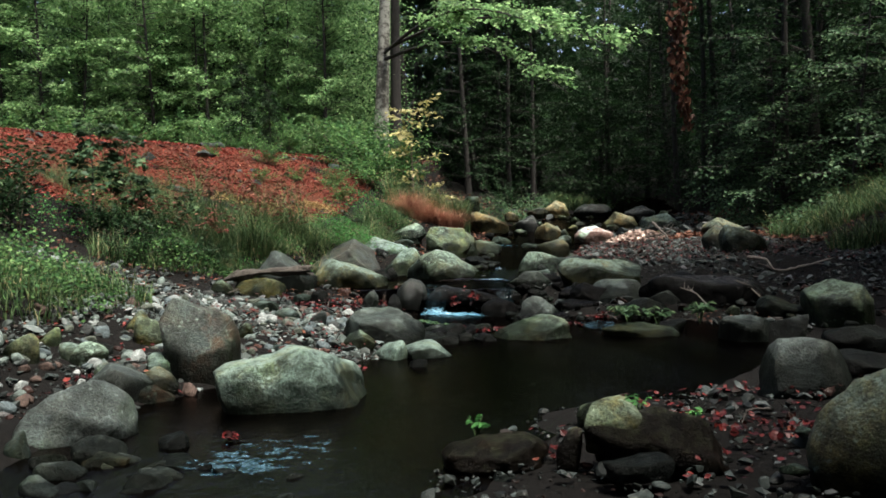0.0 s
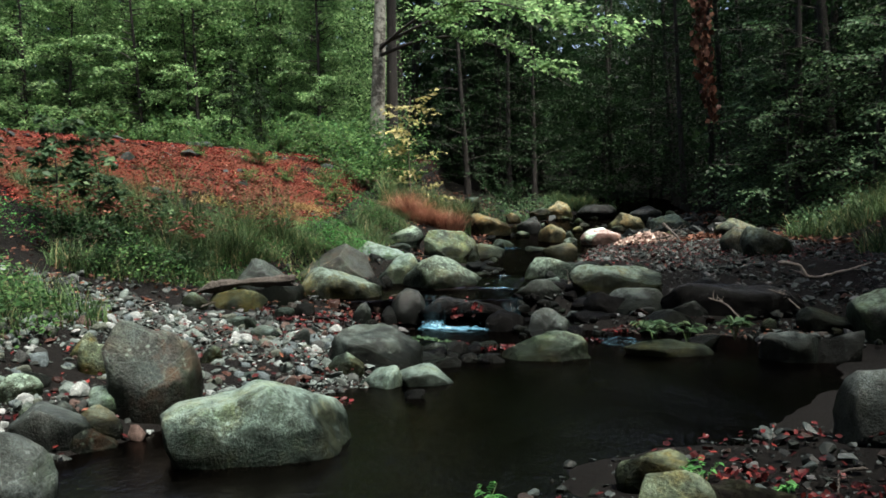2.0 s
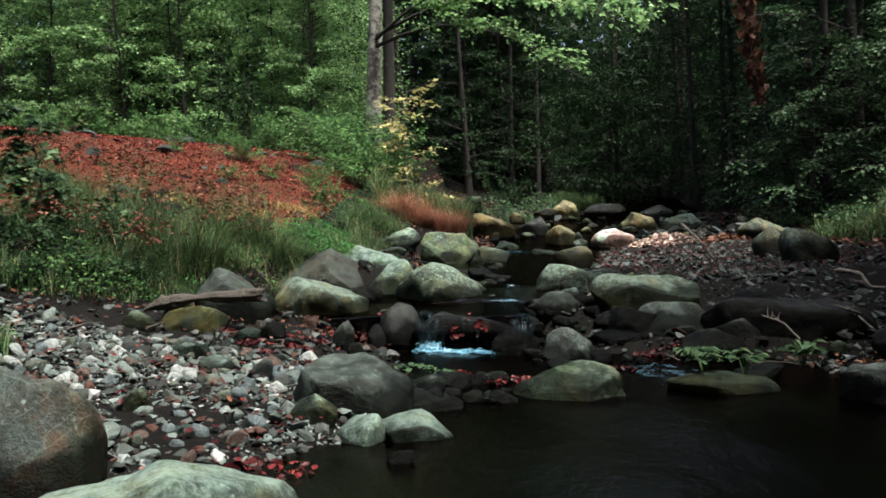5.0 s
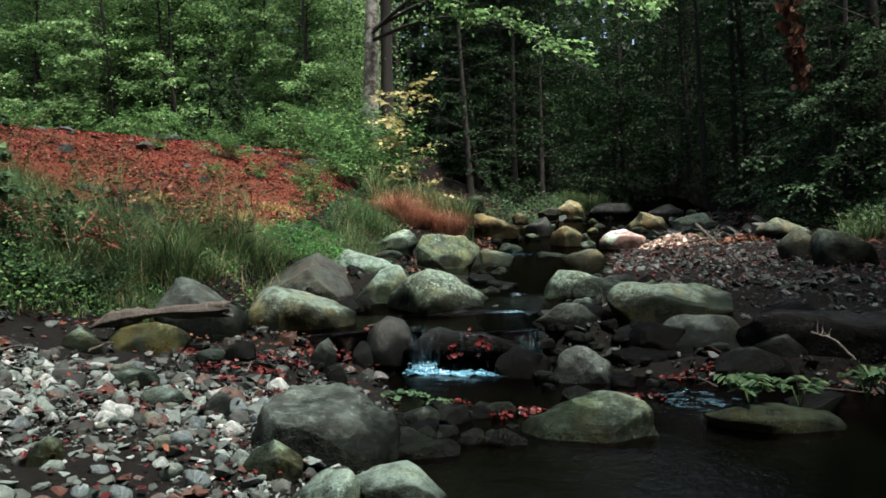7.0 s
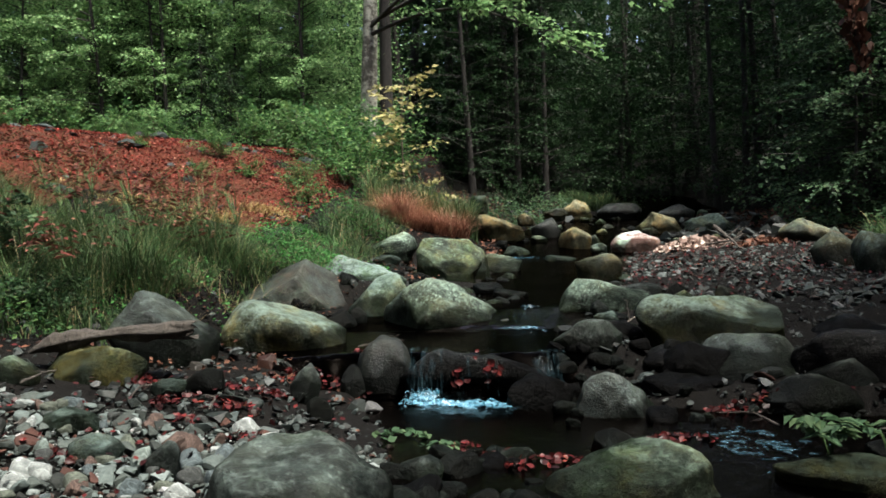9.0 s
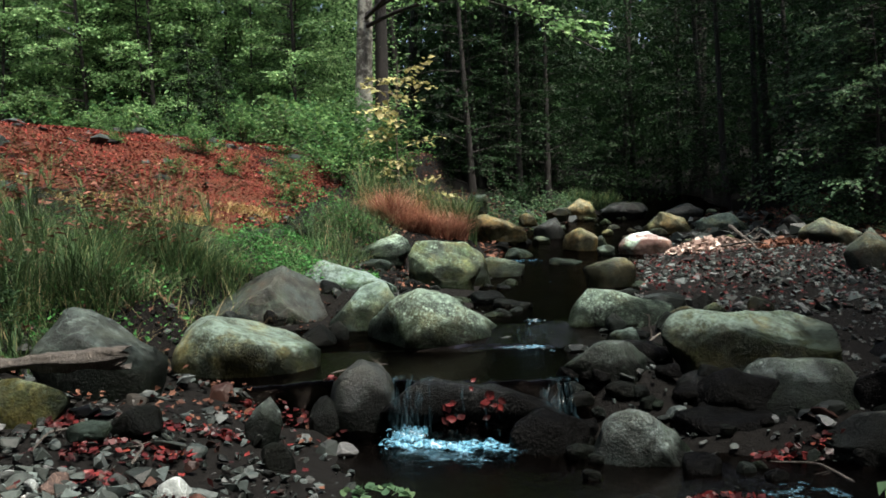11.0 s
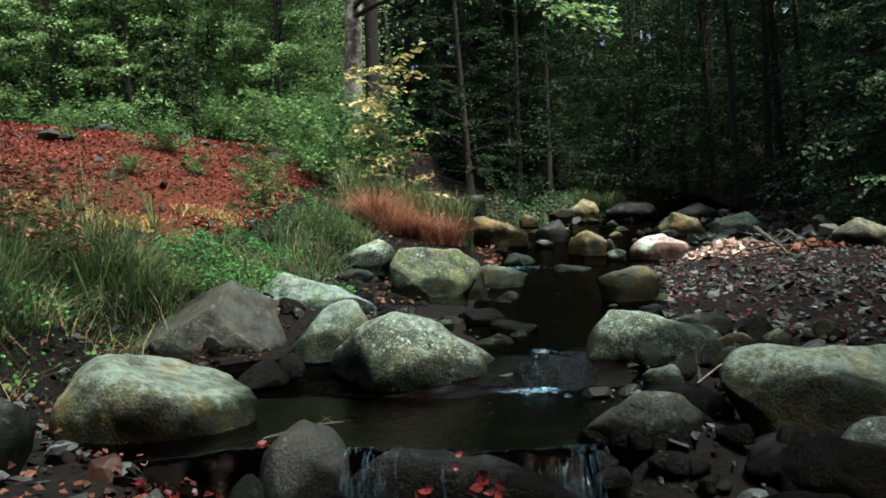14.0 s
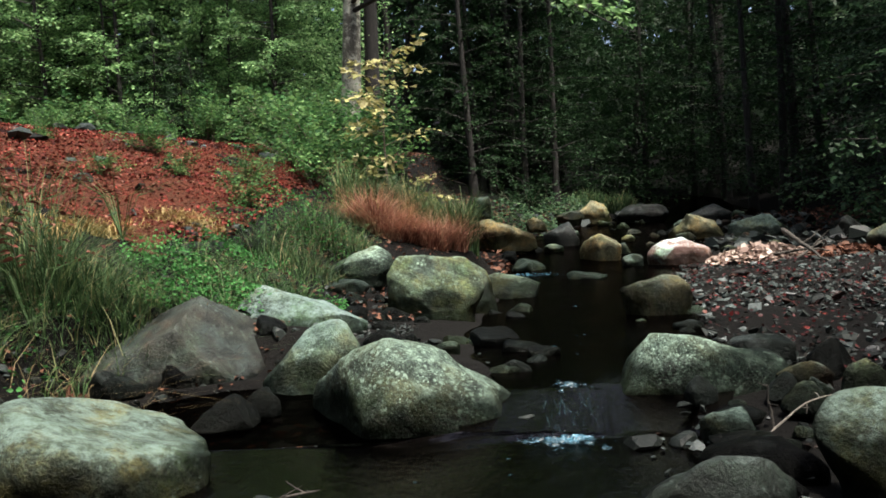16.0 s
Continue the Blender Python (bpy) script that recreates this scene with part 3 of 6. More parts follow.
boulder(-2.42, 5.02, 0.16, 0.19, 0.15, 0.11, "dark", (.6, 1, .9, .6), 25)
boulder(-2.17, 5.37, 0.17, 0.23, 0.16, 0.26, "yellow", (.6, 1, .9, .8), 22)
boulder(-1.87, 4.30, -0.02, 0.26, 0.24, 0.10, "dark", (.6, 1, .8, .4), 23)
boulder(-1.48, 2.93, -0.04, 0.26, 0.23, 0.13, "blue", (.6, 1, .9, .5), 25)
boulder(-1.19, 3.21, -0.03, 0.16, 0.15, 0.07, "dark", (.5, 1, .9, .5), 20)
boulder(-1.94, 3.02, -0.04, 0.13, 0.12, 0.14, "white", (.8, 1, .6), 30)
boulder(-0.49, 6.71, -0.02, 0.79, 0.81, 0.33, "shade", (.5, .85, .97, 1, .98, .85), 11, boxy=3.2, planes='table', cuts=5, under=0.05)
boulder(-0.33, 5.97, -0.08, 0.31, 0.35, 0.21, "pale", (.5, .95, 1, .9, .6), 7)
boulder(-0.03, 6.02, -0.07, 0.40, 0.38, 0.18, "pale", (.7, 1, .95, .75, .4), 4)
boulder(-0.07, 5.54, -0.02, 0.14, 0.12, 0.06, "dark", (.6, 1, .7), 5)
boulder(-0.62, 6.20, 0.02, 0.26, 0.21, 0.16, "olive", (.5, .9, 1, .8, .5), 14)
boulder(0.04, 6.65, -0.02, 0.34, 0.24, 0.09, "dark", (.4, 1, .9, .5), 4)
boulder(0.97, 7.09, -0.06, 0.79, 0.53, 0.25, "olive", (.45, .85, 1, .82, .74, .66, .42), -7, boxy=2.3, planes='table', cuts=5, under=0.0)
boulder(0.95, 7.50, -0.01, 0.29, 0.23, 0.17, "dark", (.6, 1, .9, .5), -7)
boulder(1.12, 8.68, -0.10, 0.61, 0.60, 0.35, "blue", (.3, .55, .9, 1, .85, .55), -7, planes='wedge')
boulder(1.03, 9.42, 0.17, 0.56, 0.46, 0.33, "shade", (.6, .75, .9, 1, .85), -8, boxy=2.7, planes='block')
boulder(2.00, 9.49, 0.29, 0.99, 0.65, 0.33, "mellow", (.5, .72, .86, 1, .96, .7, .4), -17, planes='slab')
boulder(2.10, 9.05, 0.12, 0.72, 0.50, 0.27, "blue", (.45, .9, 1, .96, .8, .55), -20, planes='slab')
boulder(2.29, 8.58, 0.00, 0.57, 0.42, 0.22, "dark", (.35, .8, 1, .75, .45), -17)
boulder(2.60, 8.77, 0.06, 0.50, 0.42, 0.24, "blue", (.5, .95, 1, .75, .4), -20)
boulder(1.32, 10.95, 0.33, 0.92, 0.60, 0.31, "speck", (.4, .78, 1, .95, .85, .62, .35), -9, planes='wedge')
boulder(-0.08, 10.86, 0.22, 1.06, 0.96, 0.47, "speck", (.4, .87, 1, .92, .78, .64, .42), 4, boxy=2.6, cuts=7, under=0.08)
boulder(-0.41, 9.24, 0.01, 0.38, 0.49, 0.41, "dark", (.66, .92, 1, .95, .72), 9, boxy=2.3, cuts=2, under=0.06, edge=0.5)
boulder(-1.26, 9.83, 0.20, 0.91, 0.83, 0.42, "mellow", (.5, .82, .95, 1, .95, .6), 17, boxy=2.7, cuts=5, under=0.1)
# olive stone in shade, painted with the darker green-grey tone
boulder(-1.82, 9.11, 0.30, 0.73, 0.55, 0.47, "shade", (.65, 1, .96, .88, .62, .35), 19, planes='block')
boulder(-1.68, 11.80, 0.29, 1.36, 0.79, 0.55, "slate", (.35, .5, .68, .9, 1, .78, .4), 20, boxy=3.6, rough=0.02, cuts=2, edge=0.5, planes='gable', dry=0.12)
boulder(-0.95, 12.65, 0.37, 0.92, 0.70, 0.47, "white", (.5, .95, 1, .92, .85, .55), 12, planes='slab', dry=0.06)
boulder(-0.79, 11.62, 0.27, 0.60, 0.55, 0.41, "pale", (.5, .8, 1, .95, .65), 12)
boulder(-1.04, 15.12, 0.70, 0.81, 0.51, 0.34, "speck", (.45, .85, 1, .96, .75), 9)
boulder(-0.18, 13.67, 0.47, 0.79, 0.56, 0.52, "olive", (.62, .95, 1, .92, .55), 4)
boulder(0.12, 14.35, 0.48, 0.52, 0.40, 0.46, "olive", (.5, .9, 1, .85, .5), -4)
boulder(-0.03, 17.22, 0.52, 0.34, 0.31, 0.37, "olive", (.8, 1, .7), 2)
boulder(0.55, 15.75, 0.43, 0.74, 0.38, 0.25, "olive", (.95, .85, .65, .35), -1)
boulder(-1.08, 14.54, 0.64, 0.55, 0.33, 0.13, "white", (.5, .9, 1, .7), 10)
boulder(-2.08, 8.40, 0.27, 0.59, 0.60, 0.24, "yellow", (.55, .95, 1, .82, .5), 22)
boulder(-0.84, 8.60, 0.12, 0.19, 0.18, 0.21, "blue", (.6, 1, 1, .7), 11)
boulder(0.34, 12.43, 0.42, 0.33, 0.24, 0.11, "dark", (.5, .9, 1, .6), 0)
boulder(0.63, 11.91, 0.42, 0.20, 0.17, 0.05, "dark", (.5, 1, .6), -2)
boulder(1.69, 13.87, 0.42, 0.56, 0.37, 0.32, "rust", (.4, .7, .9, 1, .6), -10)
boulder(3.19, 19.66, 0.42, 0.93, 0.78, 0.46, "chalk", (.4, .9, 1, .85, .55), -11)
boulder(2.14, 20.57, 0.54, 0.67, 0.51, 0.43, "sunlit_ochre", (.3, .7, 1, .8), -7)
boulder(2.46, 19.47, 0.50, 0.30, 0.24, 0.18, "pale", (.5, 1, .7), -9)
boulder(1.60, 17.92, 0.45, 0.52, 0.41, 0.10, "pale", (.5, 1, .6), -6)
boulder(0.66, 22.30, 0.81, 1.19, 0.71, 0.47, "sunlit_ochre", (.6, .95, 1, .85, .5), -1)
boulder(1.38, 25.83, 1.04, 0.46, 0.27, 0.25, "sunlit_ochre", (.6, 1, .6), -3)
boulder(0.16, 23.38, 1.40, 0.50, 0.38, 0.33, "pale", (.6, 1, .8), 0)
boulder(2.23, 27.89, 1.13, 0.80, 0.45, 0.30, "rust", (.5, .9, 1), -5)
boulder(3.12, 29.63, 1.10, 1.05, 0.71, 0.55, "sunlit_ochre", (.5, .7, 1, .7), -7)
boulder(1.79, 23.80, 0.70, 0.71, 0.49, 0.46, "dark", (.7, 1, .8), -5)
boulder(4.52, 24.37, 0.71, 1.08, 0.69, 0.52, "sunlit_ochre", (.5, 1, .95, .6), -13)
boulder(5.56, 23.62, 0.75, 1.16, 0.75, 0.39, "pale", (.6, .95, 1, .9), -16)
boulder(4.35, 29.57, 1.06, 1.33, 0.80, 0.49, "dark", (.5, .9, 1, .6), -10)
boulder(5.71, 28.12, 0.97, 1.03, 0.72, 0.47, "dark", (.5, 1, .8), -14)
boulder(4.62, 12.48, 0.56, 0.78, 0.54, 0.42, "pale", (.6, .95, 1, .9, .6), -23)
boulder(6.03, 18.51, 0.63, 1.01, 0.61, 0.43, "rust", (.4, .8, 1, .8), -19)
boulder(4.54, 13.82, 0.57, 0.57, 0.46, 0.42, "rust", (.6, 1, .8), -20)
boulder(6.42, 21.50, 0.75, 0.52, 0.41, 0.34, "dark", (.6, 1, .7), -18)
boulder(4.04, 7.53, 0.04, 0.70, 0.62, 0.45, "olive", (.6, .92, 1, 1, .88), -22, boxy=2.7)
boulder(2.44, 4.10, 0.09, 0.54, 0.43, 0.30, "blue", (.6, .95, 1, .88, .82, .55), -20, planes='block')
boulder(2.04, 2.20, 0.13, 0.51, 0.36, 0.42, "mellow", (.3, .6, .85, 1, .95, .8), -24, boxy=2.7, dry=0.2, under=0.08)
boulder(2.88, 6.82, -0.01, 0.47, 0.36, 0.23, "blue", (.5, .9, 1, .9), -17)
boulder(3.62, 7.89, 0.11, 0.55, 0.38, 0.17, "rust", (.5, 1, .95, .7), -19)
boulder(3.23, 6.76, -0.01, 0.48, 0.34, 0.24, "dark", (.7, 1, .9, .8), -19)
boulder(3.05, 4.67, 0.09, 0.47, 0.33, 0.13, "dark", (.7, 1, 1, .9), -24)
boulder(3.55, 5.82, 0.07, 0.58, 0.41, 0.17, "dark", (.5, .9, 1, .9), -24)
boulder(1.14, 3.52, 0.02, 0.30, 0.24, 0.15, "yellow", (.6, 1, .95, .8), -8)
# boulder standing in for sloping red-brown soil and leaves
boulder(1.28, 2.65, 0.07, 0.62, 0.32, 0.19, "moss", (.95, 1, .8, .7, .6, .4), -12, edge=1.6, rough=0.1)
boulder(1.12, 2.42, 0.06, 0.30, 0.24, 0.09, "dark", (.5, .95, 1, .8, .5), -10)
boulder(1.06, 2.70, 0.13, 0.27, 0.20, 0.19, "yellow", (.6, .9, 1, .8, .5), -8)
boulder(0.85, 2.71, 0.03, 0.12, 0.07, 0.16, "moss", (.5, 1, .9), -6)
boulder(1.71, 2.25, 0.12, 0.12, 0.09, 0.03, "pale", (.5, 1, .6), -20)
boulder(1.97, 2.82, 0.13, 0.11, 0.09, 0.03, "pale", (.6, 1, .7), -21)
# boulder standing in for the mud mound of the bar
boulder(0.50, 2.86, -0.01, 0.49, 0.37, 0.12, "moss", (.4, .8, 1, .9, .5), -1, edge=1.5, rough=0.1)
# long near-black boulder set into a dark shaded void of the bank
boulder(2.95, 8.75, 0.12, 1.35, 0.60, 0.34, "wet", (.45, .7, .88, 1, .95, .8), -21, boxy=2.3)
boulder(1.38, 10.38, 0.35, 0.21, 0.18, 0.06, "dark", (.5, 1, .8), -13)
boulder(1.30, 10.09, 0.32, 0.24, 0.22, 0.06, "dark", (.5, 1, .8), -12)
boulder(1.96, 10.53, 0.44, 0.19, 0.18, 0.14, "yellow", (.4, .8, 1, .7), -19)
boulder(1.76, 10.50, 0.43, 0.10, 0.09, 0.07, "white", (.7, 1, .7), -17)
boulder(1.83, 11.45, 0.45, 0.36, 0.25, 0.12, "blue", (.5, .9, .8, .6), -15)
boulder(-0.99, 10.73, 0.30, 0.35, 0.28, 0.15, "dark", (.3, .7, 1, .6), 18)
boulder(-1.45, 7.01, 0.19, 0.24, 0.19, 0.11, "white", (.6, 1, .95, .7), 21)
boulder(-1.74, 7.34, 0.25, 0.26, 0.20, 0.10, "pale", (.6, 1, .8), 22)
boulder(-2.39, 8.05, 0.36, 0.26, 0.21, 0.15, "olive", (.5, 1, .8), 25)
boulder(-1.59, 5.94, 0.15, 0.18, 0.14, 0.14, "olive", (.6, 1, .8), 28)
boulder(-1.14, 6.92, 0.14, 0.19, 0.13, 0.14, "blue", (.6, 1, .7), 18)
boulder(-1.24, 5.73, 0.07, 0.24, 0.17, 0.06, "white", (.6, 1, .7), 24)
boulder(2.35, 7.58, -0.01, 0.34, 0.23, 0.11, "dark", (.4, 1, .7), -21)
boulder(2.01, 7.20, -0.01, 0.73, 0.44, 0.11, "olive", (.3, .9, 1, .7), -19)
boulder(2.17, 8.57, -0.00, 0.34, 0.27, 0.19, "blue", (.6, 1, 1), -24)
boulder(-1.40, 8.35, 0.25, 0.25, 0.18, 0.11, "dark", (.4, 1, .8), 25)
boulder(-1.55, 8.14, 0.27, 0.20, 0.14, 0.07, "pale", (.5, 1, .8), 28)
boulder(-0.68, 8.28, 0.06, 0.16, 0.13, 0.13, "dark", (.6, 1, .8), 16)
boulder(-4.77, 13.30, 1.62, 0.58, 0.52, 0.15, "white", (.5, 1, .8), 25)
boulder(-2.20, 14.07, 1.03, 0.49, 0.29, 0.14, "olive", (.5, 1, .9, .6), 19)
boulder(-1.90, 14.58, 1.03, 0.31, 0.19, 0.14, "dark", (.6, 1, .7), 16)
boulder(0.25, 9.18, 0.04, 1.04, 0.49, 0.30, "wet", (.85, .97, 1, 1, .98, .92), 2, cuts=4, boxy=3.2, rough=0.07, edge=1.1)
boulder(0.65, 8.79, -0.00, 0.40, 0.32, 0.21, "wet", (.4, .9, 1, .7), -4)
boulder(-0.61, 9.07, 0.06, 0.19, 0.15, 0.18, "dark", (.6, .9, 1, .7), 14)
boulder(-0.34, 11.85, 0.46, 0.27, 0.21, 0.14, "dark", (.5, 1, .9, .6), 7)
boulder(-0.85, 10.94, 0.30, 0.18, 0.14, 0.15, "dark", (.6, 1, .9, .6), 14)
boulder(-0.49, 11.45, 0.30, 0.19, 0.15, 0.13, "dark", (.6, 1, .8), 9)
boulder(-1.93, 4.28, -0.02, 0.41, 0.32, 0.24, "blue", (.5, .85, 1, .8, .5), 27, planes='block')
boulder(-1.82, 4.83, 0.02, 0.34, 0.27, 0.20, "pale", (.5, .9, 1, .85, .5), 24)
boulder(-1.74, 4.33, -0.03, 0.30, 0.21, 0.14, "rust", (.5, 1, .8, .5), 25)
boulder(-2.40, 4.80, 0.12, 0.26, 0.21, 0.18, "speck", (.7, 1, .9, .6), 29)
boulder(-2.31, 5.55, 0.22, 0.22, 0.18, 0.23, "yellow", (.6, 1, .9, .5), 25)


# black stones, mostly added to stand for shadow between the right-hand boulders
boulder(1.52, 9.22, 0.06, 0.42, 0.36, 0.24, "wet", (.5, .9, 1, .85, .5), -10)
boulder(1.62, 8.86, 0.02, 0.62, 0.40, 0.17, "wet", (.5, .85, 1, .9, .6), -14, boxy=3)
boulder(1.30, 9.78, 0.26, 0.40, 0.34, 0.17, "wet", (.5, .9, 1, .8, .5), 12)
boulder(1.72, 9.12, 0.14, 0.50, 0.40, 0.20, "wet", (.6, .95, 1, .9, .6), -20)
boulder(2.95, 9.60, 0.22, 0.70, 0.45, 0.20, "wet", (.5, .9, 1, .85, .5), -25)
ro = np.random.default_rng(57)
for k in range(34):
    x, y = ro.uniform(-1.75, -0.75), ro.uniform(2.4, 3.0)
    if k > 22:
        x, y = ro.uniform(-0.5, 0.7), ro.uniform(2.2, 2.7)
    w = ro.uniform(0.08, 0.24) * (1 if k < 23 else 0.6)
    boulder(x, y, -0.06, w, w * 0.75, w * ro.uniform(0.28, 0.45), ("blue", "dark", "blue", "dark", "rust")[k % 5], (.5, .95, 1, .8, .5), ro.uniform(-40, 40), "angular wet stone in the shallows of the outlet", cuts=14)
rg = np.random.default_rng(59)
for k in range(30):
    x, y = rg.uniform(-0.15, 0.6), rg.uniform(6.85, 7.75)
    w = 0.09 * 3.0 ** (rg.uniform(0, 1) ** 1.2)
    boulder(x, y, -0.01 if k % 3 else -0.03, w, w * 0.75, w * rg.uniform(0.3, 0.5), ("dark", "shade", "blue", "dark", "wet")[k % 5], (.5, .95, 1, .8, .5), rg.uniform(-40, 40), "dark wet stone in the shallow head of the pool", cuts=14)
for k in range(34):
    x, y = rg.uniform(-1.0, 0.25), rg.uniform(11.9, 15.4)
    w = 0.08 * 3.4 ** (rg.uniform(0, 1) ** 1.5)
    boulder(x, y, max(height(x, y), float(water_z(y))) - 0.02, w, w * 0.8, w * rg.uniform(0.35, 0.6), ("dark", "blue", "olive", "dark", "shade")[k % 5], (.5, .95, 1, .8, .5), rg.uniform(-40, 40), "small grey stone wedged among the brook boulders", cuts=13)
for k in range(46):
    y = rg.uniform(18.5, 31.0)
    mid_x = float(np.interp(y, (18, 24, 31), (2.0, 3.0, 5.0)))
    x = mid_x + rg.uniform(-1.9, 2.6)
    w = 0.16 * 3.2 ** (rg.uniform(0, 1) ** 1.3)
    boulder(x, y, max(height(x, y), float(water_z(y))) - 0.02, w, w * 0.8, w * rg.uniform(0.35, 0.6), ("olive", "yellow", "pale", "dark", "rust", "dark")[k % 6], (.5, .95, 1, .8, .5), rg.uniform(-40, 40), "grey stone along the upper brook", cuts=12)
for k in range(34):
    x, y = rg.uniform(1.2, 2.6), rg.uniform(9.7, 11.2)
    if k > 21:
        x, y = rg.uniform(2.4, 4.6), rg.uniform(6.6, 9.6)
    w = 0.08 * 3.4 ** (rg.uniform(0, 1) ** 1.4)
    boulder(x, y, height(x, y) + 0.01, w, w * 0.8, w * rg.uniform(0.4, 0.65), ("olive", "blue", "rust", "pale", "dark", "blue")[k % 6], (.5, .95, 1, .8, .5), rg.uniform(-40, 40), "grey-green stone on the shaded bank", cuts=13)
# dark tones here also stand for shadow in the gaps
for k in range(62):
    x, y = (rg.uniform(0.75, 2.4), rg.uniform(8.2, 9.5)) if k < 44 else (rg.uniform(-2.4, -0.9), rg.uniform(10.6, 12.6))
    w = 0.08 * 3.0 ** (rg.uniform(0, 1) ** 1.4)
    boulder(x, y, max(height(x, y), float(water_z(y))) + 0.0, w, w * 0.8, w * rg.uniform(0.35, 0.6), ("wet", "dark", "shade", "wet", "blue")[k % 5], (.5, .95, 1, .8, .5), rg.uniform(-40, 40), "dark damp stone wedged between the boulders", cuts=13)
rk = np.random.default_rng(55)
for k in range(26):
    y = rk.uniform(11.1, 16.5)
    lo, hi = np.interp(y, LEFT_Y, LEFT_X), np.interp(y, RIGHT_Y, RIGHT_X)
    x = lo + (hi - lo) * rk.choice([rk.uniform(0.0, 0.3), rk.uniform(0.7, 1.05)])
    w = rk.uniform(0.1, 0.26)
    boulder(x, y, float(water_z(y)) - 0.02, w, w * 0.8, w * rk.uniform(0.25, 0.45), ("dark", "blue", "dark", "olive")[k % 4], (.5, .9, 1, .8, .5), rk.uniform(-40, 40), "small wet stone standing out of the brook")


# ---- trees and shrubs ----
def spray(rng, start, az, el, length, twigs, leaf_step, leaf_size, droop=0.5, flat=0.35, rad=0.02):
    """One leafy branch: a curved stem, side twigs in a flattish fan, leaves along them. Returns tube parts, leaf arrays."""
    n = 6
    t = np.linspace(0, 1, n)
    e = el - droop * t ** 1.5
    a = az + rng.normal(0, 0.12) * t * 2
    step = length / (n - 1)
    d = np.stack([np.cos(e) * np.cos(a), np.cos(e) * np.sin(a), np.sin(e)], 1)
    pts = start + np.concatenate([[np.zeros(3)], np.cumsum(d[:-1] * step, 0)])
    tubes = [tube(pts[[0, 2, 5]], rad * (1 - 0.85 * t[[0, 2, 5]]), 3)]
    cs, al, up = [], [], []
    for k in range(twigs):
        q = rng.uniform(0.18, 1.0)
        i = min(int(q * (n - 1)), n - 2)
        p = pts[i] + (pts[i + 1] - pts[i]) * (q * (n - 1) - i)
        side = rng.choice([-1, 1])
        ta = a[i] + side * rng.uniform(0.5, 1.2)
        te = e[i] + rng.normal(-0.1, flat)
        tl = length * rng.uniform(0.22, 0.42) * (1.15 - 0.6 * q)
        td = np.array([np.cos(te) * np.cos(ta), np.cos(te) * np.sin(ta), np.sin(te)])
        m = max(3, int(tl / leaf_step))
        s = np.linspace(0.1, 1, m)[:, None] * tl
        c = p + td * s + np.array([0, 0, -0.12]) * (s ** 2) / max(tl, 0.1)
        if tl > 0.35 and k % 40 == 0:
            tubes.append(tube(np.stack([p, c[m // 2], c[-1]]), np.array([rad * 0.35, rad * 0.22, rad * 0.08]), 3))
        flip = np.where(np.arange(m) % 2 == 0, 1, -1)[:, None]
        lat = np.array([-np.sin(ta), np.cos(ta), 0])
        dirs = td * 0.7 + lat * flip + rng.normal(0, 0.25, (m, 3)) + np.array([0, 0, -0.25])
        cs.append(c + dirs * leaf_size * 0.5); al.append(dirs)
        up.append(np.array([0, 0, 1.0]) + rng.normal(0, 0.35, (m, 3)))
    return tubes, np.concatenate(cs), np.concatenate(al), np.concatenate(up)


def trunk_line(rng, tall, lean, bend):
    t = np.linspace(0, 1, 14)
    return np.stack([lean[0] * t + bend * np.sin(t * 4 + rng.uniform(0, 6)), lean[1] * t + bend * np.cos(t * 3.3 + rng.uniform(0, 6)), tall * t], 1)


def tree(name, tall, girth, low, high, branches, reach, twigs, leaf, step, kind, bark, seed, label, lean=(0, 0), bend=0.12, fan=None, droop=0.5, el=(0.1, 0.5), category="tree", rad=0.025):
    """A trunk with leafy branches between two heights. fan: azimuths (from, to) in degrees that the branches keep to."""
    rng = np.random.default_rng(seed)
    root = new(name)
    line = trunk_line(rng, tall, lean, bend)
    t = np.linspace(0, 1, len(line))
    radii = girth / 2 * (1 - 0.75 * t) + girth * 0.25 * np.exp(-t * tall / 0.35)
    line[0, 2] -= 0.4
    tubes, cs, al, up = [tube(line, radii, 14)], [], [], []
    for k in range(branches):
        hgt = low + (high - low) * (k + rng.uniform(0, 1)) / branches
        at = np.array([np.interp(hgt, line[:, 2], line[:, i]) for i in range(3)])
        az = rng.uniform(0, 2 * np.pi) if fan is None else radians(rng.uniform(*fan))
        q = (hgt - low) / max(high - low, 0.1)
        tb, c, a, u = spray(rng, at, az, rng.uniform(*el), reach * rng.uniform(0.65, 1.1) * (1 - 0.45 * q * (tall - high < 1.5)), twigs, step, leaf, droop, rad=rad)
        tubes += tb; cs.append(c); al.append(a); up.append(u)
    if category == "sapling":
        for v, f in tubes[1:]:
            piece("branch", mesh_from("branch", v, f, bark), root)
        tubes = tubes[:1]
    v, f = join(tubes)
    piece("trunk", mesh_from("trunk", v, f, bark), root)
    v, f = leaf_sheet(np.concatenate(cs), np.concatenate(al), np.concatenate(up), leaf, rng)
    piece("crown", mesh_from("crown", v, f, LEAF[kind], False), root)
    return tagged(root, label, category)


def place(ob, x, y, turn=0.0, scale=1.0, dz=0.0):
    ob.matrix_world = pose(x, y, height(x, y) + dz, 0, 0, turn) @ Matrix.Scale(scale, 4)
    return ob


